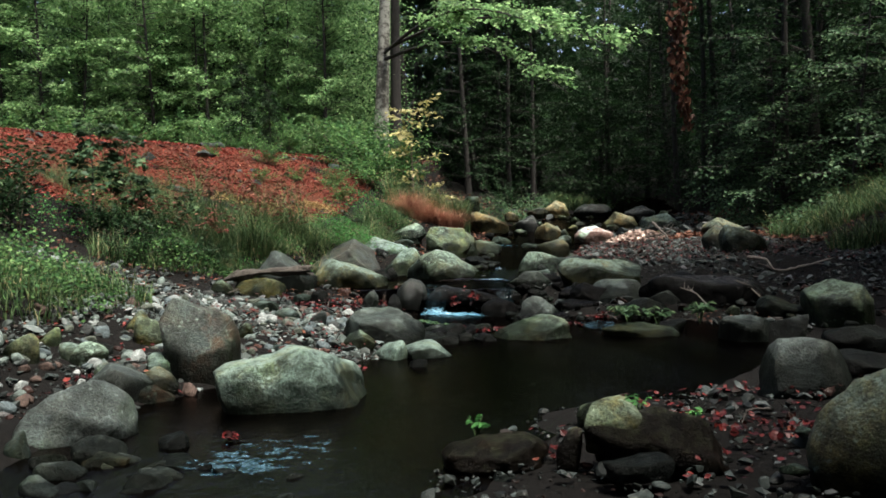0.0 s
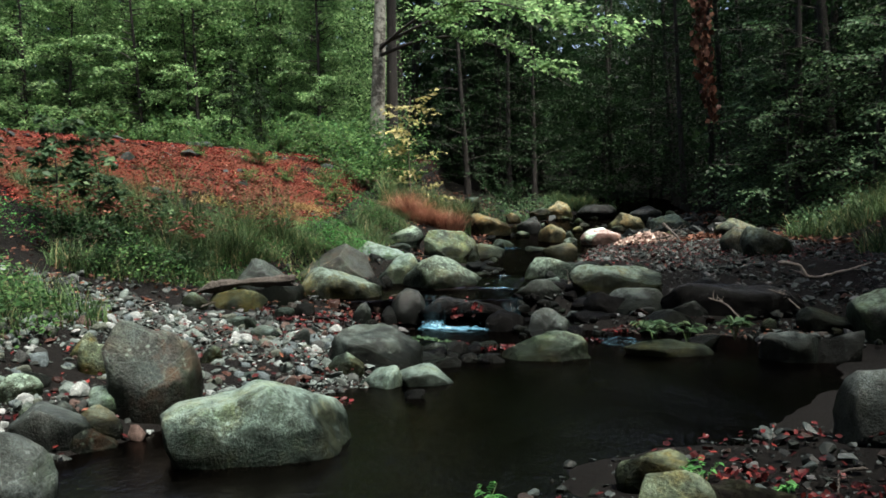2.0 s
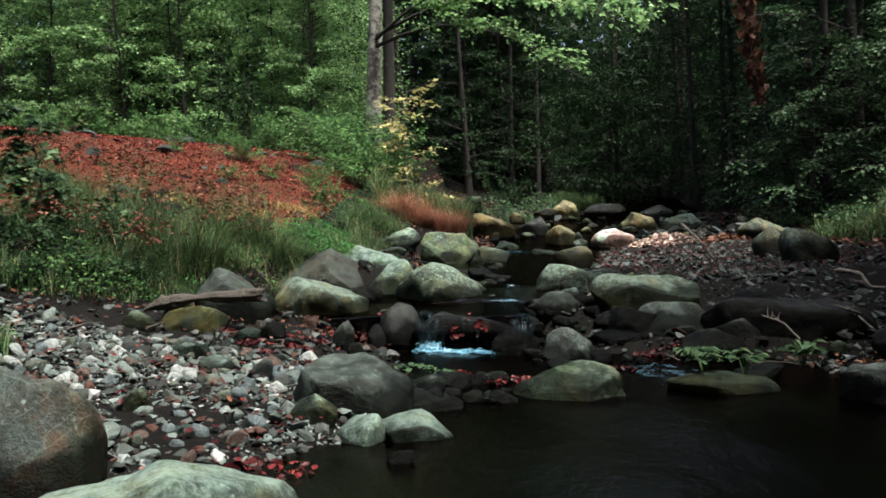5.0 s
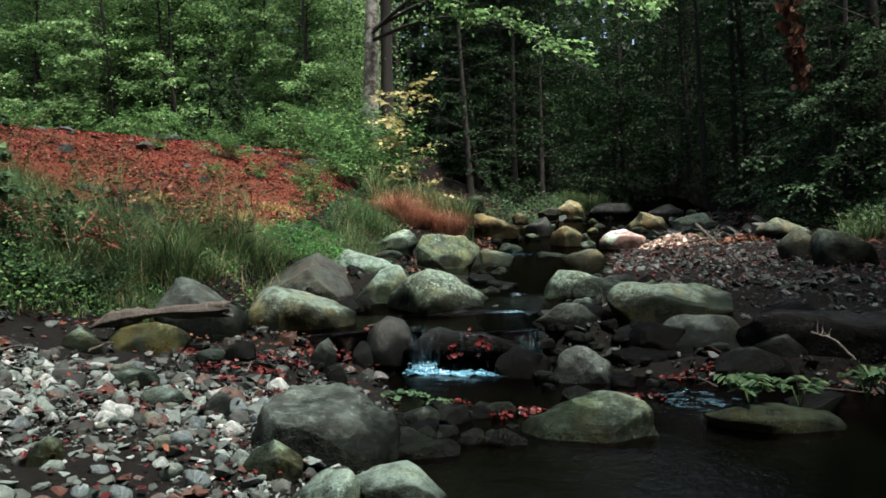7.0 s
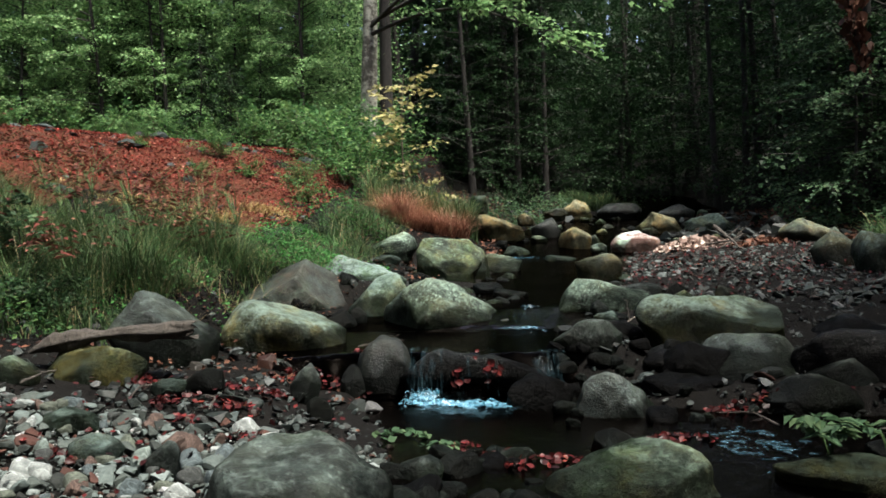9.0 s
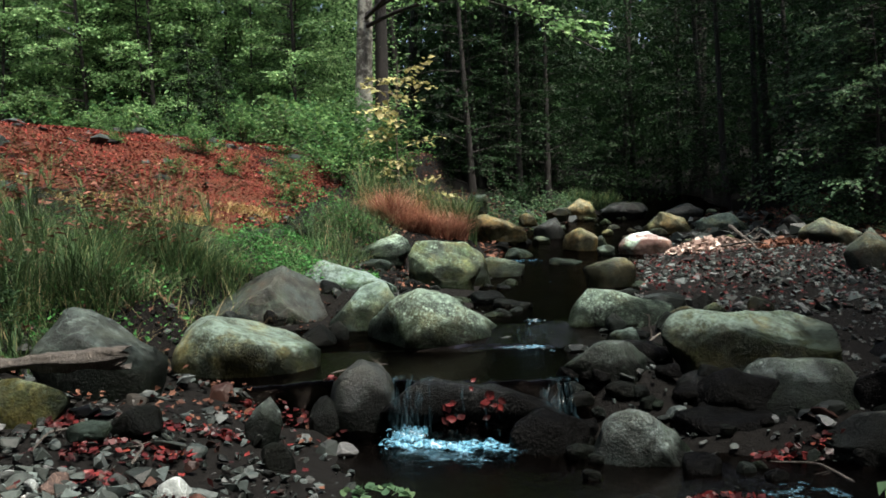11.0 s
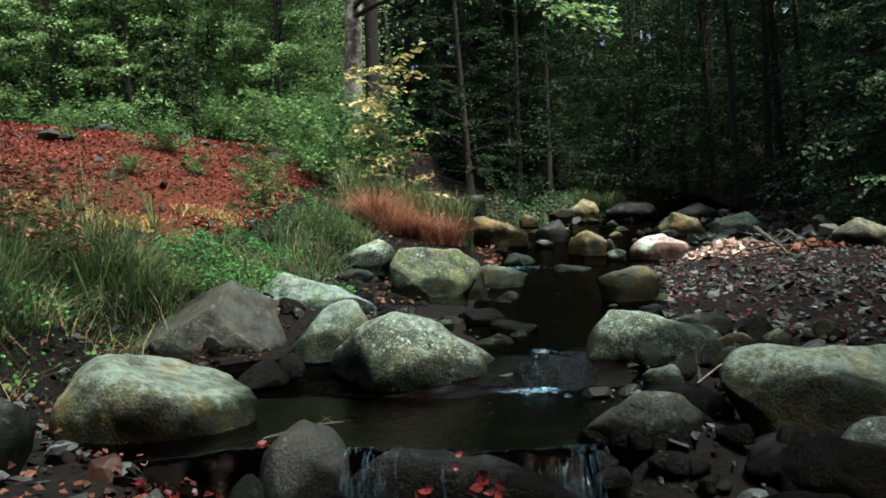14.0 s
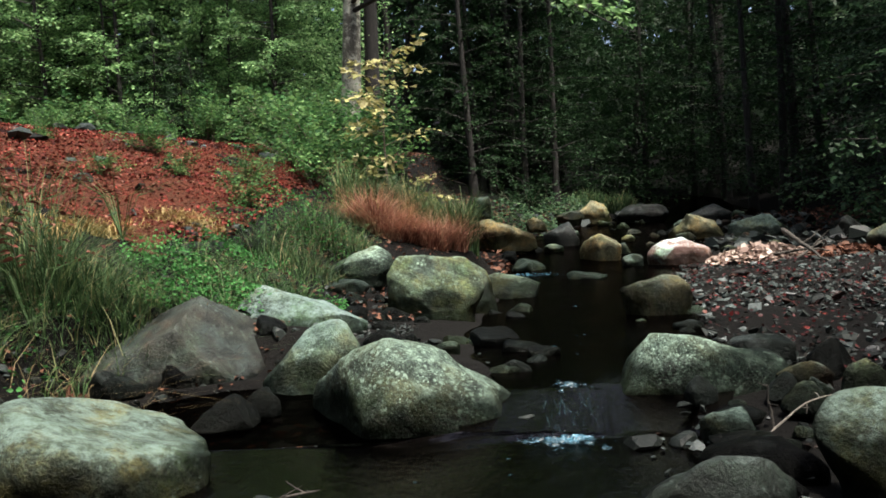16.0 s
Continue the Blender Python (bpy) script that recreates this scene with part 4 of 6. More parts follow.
# the tall tree at the head of the slope, with its long bough over the brook
big_tree = tree("broadleaf_tree", 14, 0.5, 6.2, 13, 14, 4.2, 26, 0.15, 0.12, "mid", BARK_PALE, 3,
                "tall broadleaf tree with a pale lichened trunk behind the red slope", lean=(0.6, 0), bend=0.05, rad=0.05)
place(big_tree, -2.9, 27)


def bough(rng, start, end, sag, leaf, kind, parent, bark, sprays, reach, rad=0.06):
    """A long limb from start to end with leafy sprays along its outer part; a part of its tree."""
    t = np.linspace(0, 1, 16)[:, None]
    pts = np.array(start) * (1 - t) + np.array(end) * t + np.array([0, 0, 1.0]) * sag * np.sin(np.pi * t)
    tubes, cs, al, up = [tube(pts, rad * (1 - 0.85 * t[:, 0]), 7)], [], [], []
    main = math.atan2(end[1] - start[1], end[0] - start[0])
    for k in range(sprays):
        q = rng.uniform(0.3, 1.0)
        p = pts[int(q * 15)]
        tb, c, a, u = spray(rng, p, main + rng.choice([-1, 1]) * rng.uniform(0.1, 1.1), rng.uniform(-0.15, 0.3), reach * rng.uniform(0.5, 1.0), 12, 0.09, leaf, 0.5, rad=0.014)
        tubes += tb; cs.append(c); al.append(a); up.append(u)
    v, f = join(tubes)
    limb = piece("limb", mesh_from("limb", v, f, bark), parent)
    v, f = leaf_sheet(np.concatenate(cs), np.concatenate(al), np.concatenate(up), leaf, rng)
    piece("leaves", mesh_from("leaves", v, f, LEAF[kind], False), limb, "leaves toned sunlit green, hanging in layered sprays")


rb = np.random.default_rng(11)
gz = height(-2.9, 27)
for a, e, n in (((0.2, -0.1, 6.5 - gz), (5.0, -8.0, 5.5 - gz), 22), ((0.2, -0.1, 6.6 - gz), (6.6, -8.0, 5.0 - gz), 26), ((0.2, -0.1, 6.3 - gz), (5.6, -6.0, 4.3 - gz), 14)):
    bough(rb, a, e, 0.9, 0.12, "bright", big_tree, BARK_DARK, n + 8, 1.3)

YOUNG = "young broadleaf tree behind the slope, layered leaves toned sunlit green"
DARK = "broadleaf tree with layered foliage toned dark green for shade"
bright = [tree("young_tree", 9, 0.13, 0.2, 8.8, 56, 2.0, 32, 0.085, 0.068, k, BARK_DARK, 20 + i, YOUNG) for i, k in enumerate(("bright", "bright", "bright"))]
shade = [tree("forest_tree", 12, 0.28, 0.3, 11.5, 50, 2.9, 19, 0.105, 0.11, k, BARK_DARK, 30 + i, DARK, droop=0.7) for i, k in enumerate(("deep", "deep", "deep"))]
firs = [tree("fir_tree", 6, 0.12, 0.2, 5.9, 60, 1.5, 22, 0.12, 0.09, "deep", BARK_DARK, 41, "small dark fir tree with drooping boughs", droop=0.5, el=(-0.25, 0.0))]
rngp = np.random.default_rng(5)
first = {}


def plant(ob, x, y, scale=1.0, dz=0.0):
    """Sets the built tree itself the first time, copies of it later."""
    m = pose(x, y, height(x, y) + dz, rngp.normal(0, 2), rngp.normal(0, 2), rngp.uniform(0, 360)) @ Matrix.Scale(scale, 4)
    if ob.name in first:
        c = copy_thing(ob, m)
        c.matrix_world = m
        return c
    first[ob.name] = 1
    ob.matrix_world = m
    return ob


for i in range(25):
    plant(bright[i % 3], -4.3 - 0.56 * i + rngp.normal(0, 0.5), 26.5 + (i * 2.3) % 7 + rngp.uniform(0, 0.8), rngp.uniform(0.65, 1.15))
for i in range(11):
    plant(shade[i % 3], -22 + 2.3 * i + rngp.normal(0, 0.6), 36 + (i * 1.7) % 4, rngp.uniform(0.9, 1.3))
for i in range(16):
    plant(shade[i % 2], 0.2 + 0.55 * (i % 7) + rngp.normal(0, 0.3) + 6 * (i > 10), 34 + (i * 2.9) % 9 + 3 * (i > 10), rngp.uniform(0.7, 1.1))
for i in range(22):
    x, y = 8.6 + 0.75 * (i % 11) + rngp.normal(0, 0.5), 21 + 0.9 * (i % 5) + 9 * (i // 11) + rngp.uniform(0, 2)
    plant(shade[(i * 2) % 3], x, y, rngp.uniform(0.75, 1.15))
plant(firs[0], -9.6, 32.5, 1.0)
plant(firs[0], -11.6, 31.0, 0.9)
plant(firs[0], -7.25, 25.8, 0.5)
plant(firs[0], -6.35, 26.2, 0.4)
plant(firs[0], -5.6, 23.4, 0.3)
for x, y, g in ((-2.62, 28.6, 0.42), (9.3, 41.0, 0.6)):
    place(tree("forest_tree", 14, g, 7.5, 13, 8, 2.8, 18, 0.24, 0.2, "deep", BARK_DARK, int(x * 10) % 97, "tall forest tree with a bare dark trunk", bend=0.1, lean=(0.4, 0)), x, y)

# tall trees added, mostly out of view, to shade far brook and both banks
tall = [tree("canopy_tree", 17, 0.45, 8.2, 16, 26, 5.0, 20, 0.42, 0.34, "deep", BARK_DARK, 60 + i, "tall tree added to shade the brook, mostly out of view") for i in range(2)]
for x, y in ((14.5, 25), (10.5, 29), (0.95, 38.5), (2.0, 42), (9.5, 5.5), (13, 3), (-3, 44), (-11, 43), (18, 34), (-1.0, 40.0), (1.0, 48.0), (11.2, 26.5), (13.0, 24.5), (2.5, -8), (10, -6), (-3.5, -9), (14, -3), (-8, -5), (7, -13), (0, -15), (-12, 2)):
    plant(tall[int(x * 3 + y) % 2], x, y, rngp.uniform(0.9, 1.1))

# broad trees added out of view to shade the brook's right side
low_crown = tree("bank_tree", 13, 0.35, 6.4, 12.5, 22, 5.2, 20, 0.34, 0.28, "deep", BARK_DARK, 64, "broad unseen tree added to throw shade over the brook", droop=0.25, el=(0.0, 0.3))
for x, y in ((10.6, 8.5), (10.4, 3.0), (11.5, -3.0), (-1.5, -8.0), (3.5, -6.5), (8.7, 12.4), (6.6, -2.6)):
    plant(low_crown, x, y, 0.72 if y == 12.4 else 1.0)

# unseen trees added behind and beside the camera to cut low skylight
for i, (x, y) in enumerate(((-9, -7), (-5.5, -9), (-1.5, -10), (2.5, -11), (6, -9), (9, -6), (-11, 3), (10.5, -1), (11, 8))):
    plant(shade[i % 3], x, y, rngp.uniform(0.9, 1.2))

# woods on the hill behind
rw = np.random.default_rng(77)
n = 48000
wx, wyy = rw.uniform(-70, 75, n), rw.uniform(46, 85, n)
wz = ground_z(wx, wyy) + rw.uniform(0, 24, n) * rw.uniform(0.3, 1, n)
c = np.stack([wx, wyy, wz], 1) + rw.normal(0, 0.3, (n, 3))
v, f = leaf_sheet(c, rw.normal(0, 1, (n, 3)) + [0, 0, -0.3], rw.normal(0, 0.6, (n, 3)) + [0, -0.3, 1], 0.85, rw)
tagged(new("far_woods", mesh_from("far_woods", v, f, LEAF["deep"], False)), "dense woods on the far hillside, toned dark green for shade", "woods", kind="stuff")


# ring of leaves added all round, mostly unseen, to block low skylight
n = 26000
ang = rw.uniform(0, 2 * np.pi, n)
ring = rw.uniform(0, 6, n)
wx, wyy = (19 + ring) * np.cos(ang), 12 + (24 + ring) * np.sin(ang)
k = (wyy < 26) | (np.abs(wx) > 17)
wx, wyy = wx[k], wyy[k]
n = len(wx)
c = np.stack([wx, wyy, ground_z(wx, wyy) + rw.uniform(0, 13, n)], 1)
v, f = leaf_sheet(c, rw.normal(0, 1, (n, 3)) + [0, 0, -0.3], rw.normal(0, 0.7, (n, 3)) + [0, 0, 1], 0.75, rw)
tagged(new("surrounding_woods", mesh_from("surrounding_woods", v, f, LEAF["deep"], False)), "dense woods added around the clearing, mostly unseen, to block skylight", "woods", kind="stuff")


def thicket(name, box, count, leaf, kind, seed, label):
    """Loose leaves in flat clumps that fill the depth of the wood."""
    rng = np.random.default_rng(seed)
    m = count // 40
    cx, cy = rng.uniform(box[0], box[1], m), rng.uniform(box[2], box[3], m)
    cz = ground_z(cx, cy) + rng.uniform(box[4], box[5], m)
    c = np.repeat(np.stack([cx, cy, cz], 1), 40, 0) + rng.normal(0, 1, (m * 40, 3)) * [0.55, 0.45, 0.16]
    v, f = leaf_sheet(c, rng.normal(0, 1, (m * 40, 3)) * [1, 1, 0.4] + [0, 0, -0.2], rng.normal(0, 0.4, (m * 40, 3)) + [0, -0.1, 1], leaf, rng)
    return tagged(new(name, mesh_from(name, v, f, LEAF[kind], False)), label, "thicket", kind="stuff")


thicket("sunny_thicket", (-19, -3.6, 28.5, 34, 0.2, 9.0), 76000, 0.088, "bright", 301, "dense thicket behind the slope, toned sunlit green")
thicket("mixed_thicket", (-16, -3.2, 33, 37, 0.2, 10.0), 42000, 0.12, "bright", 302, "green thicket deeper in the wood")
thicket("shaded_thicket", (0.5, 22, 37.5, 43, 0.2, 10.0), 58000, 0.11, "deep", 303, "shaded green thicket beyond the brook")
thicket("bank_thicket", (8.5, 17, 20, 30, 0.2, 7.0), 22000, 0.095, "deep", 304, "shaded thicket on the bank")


# shrubs and saplings
def shrub(name, tall, stems, reach, twigs, leaf, kind, seed, label, category="shrub"):
    rng = np.random.default_rng(seed)
    root = new(name)
    tubes, cs, al, up = [], [], [], []
    for k in range(stems):
        tb, c, a, u = spray(rng, np.array([rng.normal(0, 0.12), rng.normal(0, 0.12), -0.08]), rng.uniform(0, 6.3), rng.uniform(0.6, 1.5), tall * rng.uniform(0.6, 1.1), twigs, leaf * 0.8, leaf, 0.7, 0.4, rad=0.012)
        tubes += tb; cs.append(c * [reach, reach, 1]); al.append(a); up.append(u)
    v, f = join(tubes)
    piece("stem", mesh_from("stem", v * np.array([reach, reach, 1]), f, BARK_TWIG), root)
    v, f = leaf_sheet(np.concatenate(cs), np.concatenate(al), np.concatenate(up), leaf, rng)
    piece("foliage", mesh_from("foliage", v, f, LEAF[kind], False), root)
    return tagged(root, label, category)


bush = shrub("shrub", 1.5, 18, 1.0, 17, 0.085, "vivid", 71, "leafy green shrub at the foot of the tall tree")
bush_b = shrub("shrub", 1.5, 18, 1.1, 17, 0.085, "vivid", 72, "green leafy shrub on the slope's edge")
bush_c = shrub("shrub", 1.5, 18, 1.1, 17, 0.085, "deep", 73, "dark green leafy shrub on the bank")
for i, (x, y, s) in enumerate(((-3.2, 21.8, 1.0), (-2.5, 21.0, 1.05), (-1.9, 22.0, 1.1), (-2.9, 23.5, 1.2), (-1.5, 21.3, 0.8), (-2.2, 19.6, 0.75), (-1.7, 24.0, 0.9), (-3.6, 24.5, 1.0), (-5.0, 23.0, 0.75), (-4.4, 25.4, 1.0),
                              (-6.2, 25.8, 1.0), (-8.0, 26.0, 1.1), (-10.0, 25.5, 1.1), (-12.0, 24.5, 1.2), (-7.0, 25.0, 0.6), (1.4, 29.5, 0.9), (-11.0, 19.0, 0.7), (-6.8, 20.4, 0.35), (-5.6, 18.0, 0.3), (-4.6, 19.0, 0.5), (-3.6, 17.6, 0.3), (-2.9, 18.2, 0.4), (-7.6, 17.0, 0.3), (-4.1, 16.4, 0.25), (-2.5, 16.6, 0.35), (-6.6, 10.2, 0.4), (-2.95, 9.3, 0.28), (-3.3, 9.0, 0.34), (-3.1, 9.75, 0.3), (-2.5, 9.75, 0.2), (-3.7, 9.4, 0.4), (-3.5, 8.4, 0.3), (-4.2, 9.0, 0.5), (-4.95, 8.3, 0.75), (-5.6, 8.8, 0.8), (-5.0, 6.6, 0.4), (-8.8, 14.0, 0.35))):
    plant(bush_c if x > -1.4 or y < 11 else (bush, bush_b)[i % 2], x, y, s)
yel = tree("sapling", 2.6, 0.035, 0.35, 2.6, 20, 1.05, 8, 0.10, 0.10, "yellow", BARK_TWIG, 81, "slender sapling with pale yellow autumn leaves", bend=0.04, droop=0.25, el=(-0.05, 0.4), category="sapling", rad=0.008)
place(yel, -1.25, 20.5, 0, 1.15)
sap = tree("sapling", 1.25, 0.025, 0.35, 1.2, 18, 0.42, 9, 0.085, 0.06, "mid", BARK_DARK, 82, "thin dark-stemmed sapling with green leaves", bend=0.03, category="sapling", rad=0.006)
for x, y, s in ((-4.3, 10.2, 1.0), (-4.75, 10.0, 1.05), (-3.9, 9.6, 0.7), (-3.5, 10.1, 0.55), (-5.2, 8.2, 0.8)):
    plant(sap, x, y, s)
# shaded sprays reaching over the right bank
beech = tree("beech_tree", 5.5, 0.1, 0.3, 5.2, 44, 2.3, 24, 0.095, 0.08, "mid", BARK_DARK, 91, "low beech with flat layered sprays in shade", droop=0.55, el=(-0.1, 0.25))
for x, y, s in ((8.0, 21.5, 0.9), (9.4, 19.5, 0.95), (10.5, 17.8, 0.9), (8.4, 24.0, 1.0), (11.5, 20, 1.1)):
    plant(beech, x, y, s)


# grasses and herbs
def blades(name, spots, count, long, kind, seed, label, width=0.011, lean=0.5, category="grass"):
    """Bent tapering blades rooted at (x, y, radius) spots."""
    rng = np.random.default_rng(seed)
    w = np.array([s[2] ** 2 for s in spots]); w = w / w.sum()
    idx = rng.choice(len(spots), count, p=w)
    sp = np.array(spots)[idx]
    r, th = np.sqrt(rng.uniform(0, 1, count)) * sp[:, 2], rng.uniform(0, 2 * np.pi, count)
    x, y = sp[:, 0] + r * np.cos(th), sp[:, 1] + r * np.sin(th)
    z = ground_z(x, y) - 0.02
    L = long * rng.uniform(0.4, 1.1, count) * (0.75 + 0.35 * np.sin(4.3 * x + 1.3 * y) * np.sin(3.1 * y - 2 * x))
    az = rng.uniform(0, 2 * np.pi, count)
    d = np.stack([np.cos(az), np.sin(az), np.zeros(count)], 1)
    side = np.stack([-np.sin(az), np.cos(az), np.zeros(count)], 1) * width
    ln = np.abs(rng.normal(0, lean, count))[:, None] + 0.15 + 0.3 * lean
    root = np.stack([x, y, z], 1)
    rows = []
    for q in (0.0, 0.4, 0.75, 1.0):
        c = root + np.array([0, 0, 1.0]) * (L * (q - 0.28 * q * q * np.minimum(ln[:, 0], 1.6)))[:, None] + d * ln * (L * q * q)[:, None] * 0.8
        rows.append((c - side * (1 - q * 0.92), c + side * (1 - q * 0.92)))
    v = np.stack([p for pair in rows for p in pair], 1).reshape(-1, 3)
    k = np.arange(count)[:, None, None] * 8
    f = (k + np.array([[0, 1, 3, 2], [2, 3, 5, 4], [4, 5, 7, 6]])[None]).reshape(-1, 4)
    return tagged(new(name, mesh_from(name, v, f, LEAF[kind], False)), label, category, kind="stuff")


blades("bank_grass", ((-3.2, 10.6, 0.9), (-2.6, 10.7, 0.45), (-4.2, 11.2, 0.8), (-2.6, 11.8, 0.8), (-1.9, 12.2, 0.5), (-5.4, 12.0, 0.9), (-1.6, 13.3, 0.5), (-1.5, 14.6, 0.45), (-1.4, 15.8, 0.5), (-2.3, 12.3, 0.5)), 12000, 0.66, "grass", 101, "long green grass on the bank", 0.0042, 1.1)
blades("grass_clump", ((-3.0, 10.2, 0.22), (-2.65, 10.5, 0.2), (-3.5, 10.4, 0.25), (-3.9, 10.7, 0.25), (-2.75, 11.2, 0.22), (-3.3, 11.3, 0.25), (-4.5, 11.0, 0.3), (-2.5, 11.9, 0.2)), 3200, 1.05, "grass", 117, "tall dark green grass clumps on the bank", 0.0045, 0.55)
blades("near_grass", ((-3.3, 5.4, 0.6), (-3.0, 6.2, 0.5), (-4.1, 6.0, 0.8), (-3.2, 9.2, 0.5), (-2.7, 9.6, 0.4), (-3.6, 8.6, 0.5)), 5200, 0.42, "grass", 102, "green grass on the near bank", 0.006)
blades("dry_tuft", ((-0.85, 17.0, 0.30), (-0.40, 17.05, 0.26), (-1.15, 17.2, 0.24), (-0.15, 17.3, 0.2), (-0.6, 17.4, 0.3)), 4600, 0.72, "straw", 103, "russet dry grass tuft by the brook", 0.0055, 1.15)
blades("dry_tuft", ((-0.7, 17.5, 0.55), (-0.25, 17.6, 0.3), (-1.3, 17.6, 0.3)), 620, 0.8, "tan", 115, "bleached upright grass stems in the dry tuft", 0.005, 0.9)
blades("green_tuft", ((-0.6, 18.3, 0.6), (-0.05, 17.9, 0.25), (-1.3, 18.6, 0.5), (-0.2, 17.8, 0.35)), 3000, 0.8, "grass", 104, "green grass tuft behind the dry grass", 0.010)
blades("path_straw", ((-3.5, 13.5, 0.45), (-3.15, 14.2, 0.45), (-2.7, 15.1, 0.4), (-4.1, 13.6, 0.4), (-4.7, 13.5, 0.35)), 5200, 0.17, "tan", 105, "short dry straw at the slope's foot", 0.009, 1.0)
blades("right_grass", ((7.9, 16.6, 0.9), (8.6, 15.6, 0.9), (7.4, 18.0, 0.6), (9.0, 17.5, 1.0), (6.6, 13.0, 0.5)), 5200, 0.75, "grass", 106, "long grass on the shaded bank", 0.012, 0.8)
blades("far_grass", ((3.9, 33.4, 1.0), (4.8, 33.8, 0.8)), 2600, 0.8, "grass", 107, "low green grass by the far brook", 0.02)
blades("twig_stalks", ((-3.2, 9.9, 0.7), (-2.2, 10.2, 0.5), (-4.2, 10.0, 0.7), (-1.9, 10.9, 0.4)), 520, 0.7, "stalk", 108, "dry pale stalks arching at the gravel's edge", 0.0028, 1.5)


def herbs(name, spots, count, leaf, kind, seed, label, tall=0.22):
    rng = np.random.default_rng(seed)
    w = np.array([s[2] ** 2 for s in spots]); w = w / w.sum()
    sp = np.array(spots)[rng.choice(len(spots), count, p=w)]
    r, th = np.sqrt(rng.uniform(0, 1, count)) * sp[:, 2], rng.uniform(0, 2 * np.pi, count)
    x, y = sp[:, 0] + r * np.cos(th), sp[:, 1] + r * np.sin(th)
    c = np.stack([x, y, ground_z(x, y) + tall * rng.uniform(0.15, 1, count) * (0.6 + 0.4 * np.sin(3 * x + 2 * y))], 1)
    v, f = (leaf_fine if count < 8500 else leaf_sheet)(c, rng.normal(0, 1, (count, 3)) * [1, 1, 0.3], rng.normal(0, 0.7, (count, 3)) + [0, 0, 1], leaf, rng)
    return tagged(new(name, mesh_from(name, v, f, LEAF[kind], False)), label, "herbs", kind="stuff")


herbs("bright_herbs", ((-1.7, 12.6, 0.5), (-2.2, 13.2, 0.35), (-1.2, 13.4, 0.4), (-1.9, 14.4, 0.4)), 5200, 0.028, "herb", 111, "bright green leafy herbs on the bank", 0.3)
herbs("bank_herbs", ((-2.4, 10.3, 0.6), (-3.4, 10.4, 0.8), (-3.0, 11.6, 0.9), (-4.6, 11.2, 1.0), (-2.0, 16.0, 0.8), (-1.8, 18.0, 0.8), (-1.5, 15.2, 0.5), (-1.6, 13.9, 0.5), (-5.2, 9.6, 0.9)), 8400, 0.03, "herb", 112, "green leafy herbs among the grass", 0.35)
herbs("near_herbs", ((-3.1, 5.5, 0.55), (-3.5, 6.2, 0.6), (-4.0, 5.2, 0.7), (-2.9, 6.4, 0.35), (-3.0, 9.1, 0.5), (-3.4, 8.6, 0.5)), 5000, 0.036, "vivid", 113, "green leafy weeds on the near bank", 0.45)
herbs("shade_herbs", ((8.2, 18.5, 1.2), (9.5, 16.0, 1.2), (8.0, 22.0, 1.4), (1.0, 27.0, 1.2), (-1.5, 23.5, 0.7), (-1.4, 22.4, 0.6), (2.4, 31.0, 1.3)), 7000, 0.09, "mid", 114, "shaded leafy undergrowth", 0.6)


# ---- fallen leaves ----
def litter(name, boxes, count, leaf, kind, seed, label, lift=0.012, keep=None, fine=False):
    rng = np.random.default_rng(seed)
    w = np.array([(b[1] - b[0]) * (b[3] - b[2]) for b in boxes]); w = w / w.sum()
    bx = np.array(boxes)[rng.choice(len(boxes), count, p=w)]
    x, y = rng.uniform(bx[:, 0], bx[:, 1]), rng.uniform(bx[:, 2], bx[:, 3])
    if keep is not None:
        k = keep(x, y, rng)
        x, y = x[k], y[k]
    n = len(x)
    c = np.stack([x, y, ground_z(x, y) + lift + rng.uniform(0, 0.05, n)], 1)
    d, u = rng.normal(0, 1, (n, 3)) * [1, 1, 0.35], rng.normal(0, 0.4, (n, 3)) + [0, -0.15, 1]
    v, f = leaf_fine(c, d, u, leaf, rng) if fine else leaf_sheet(c, d, u, leaf, rng, 0.36)
    return tagged(new(name, mesh_from(name, v, f, LEAF[kind], False)), label, "leaves", kind="stuff")


def patchy(x, y, rng):
    return (np.sin(1.9 * x + 0.7 * y) + np.sin(1.1 * y - 1.3 * x + 2) + rng.normal(0, 0.9, len(x))) > -1.7


litter("slope_leaves", ((-12.5, -2.2, 14.2, 26.0), (-9.5, -5.0, 10.5, 14.2)), 92000, 0.045, "red", 121, "thick layer of fallen red-brown leaves on the slope", keep=patchy)
litter("bank_leaves", ((-6.5, -1.4, 10.0, 14.5), (-2.6, 0.2, 15.0, 20.0), (-6.0, -2.6, 4.5, 10.0), (-6.5, -3.0, 7.5, 11.0), (-7.5, -4.0, 9.0, 12.0)), 2400, 0.05, "brown", 122, "scattered fallen leaves on the bank", fine=True)
litter("gravel_leaves", ((-2.8, -0.4, 5.0, 9.2), (1.2, 3.0, 2.2, 4.4), (2.0, 6.0, 10.5, 19.0)), 2000, 0.036, "scarlet", 123, "fallen red leaves among the gravel", 0.03, fine=True)
litter("flat_leaves", ((1.7, 5.6, 11.2, 18.0), (2.0, 3.6, 11.5, 14.5)), 420, 0.042, "scarlet", 126, "wet dark red leaves on the gravel flat", 0.05, fine=True)
litter("gap_litter", ((1.8, 3.4, 7.4, 8.4), (-2.6, -0.5, 8.6, 11.0), (-3.0, -1.0, 10.8, 12.8), (-2.0, -0.2, 13.0, 16.6)), 1700, 0.04, "brown", 125, "brown leaf crumbs caught between the boulders", 0.03)
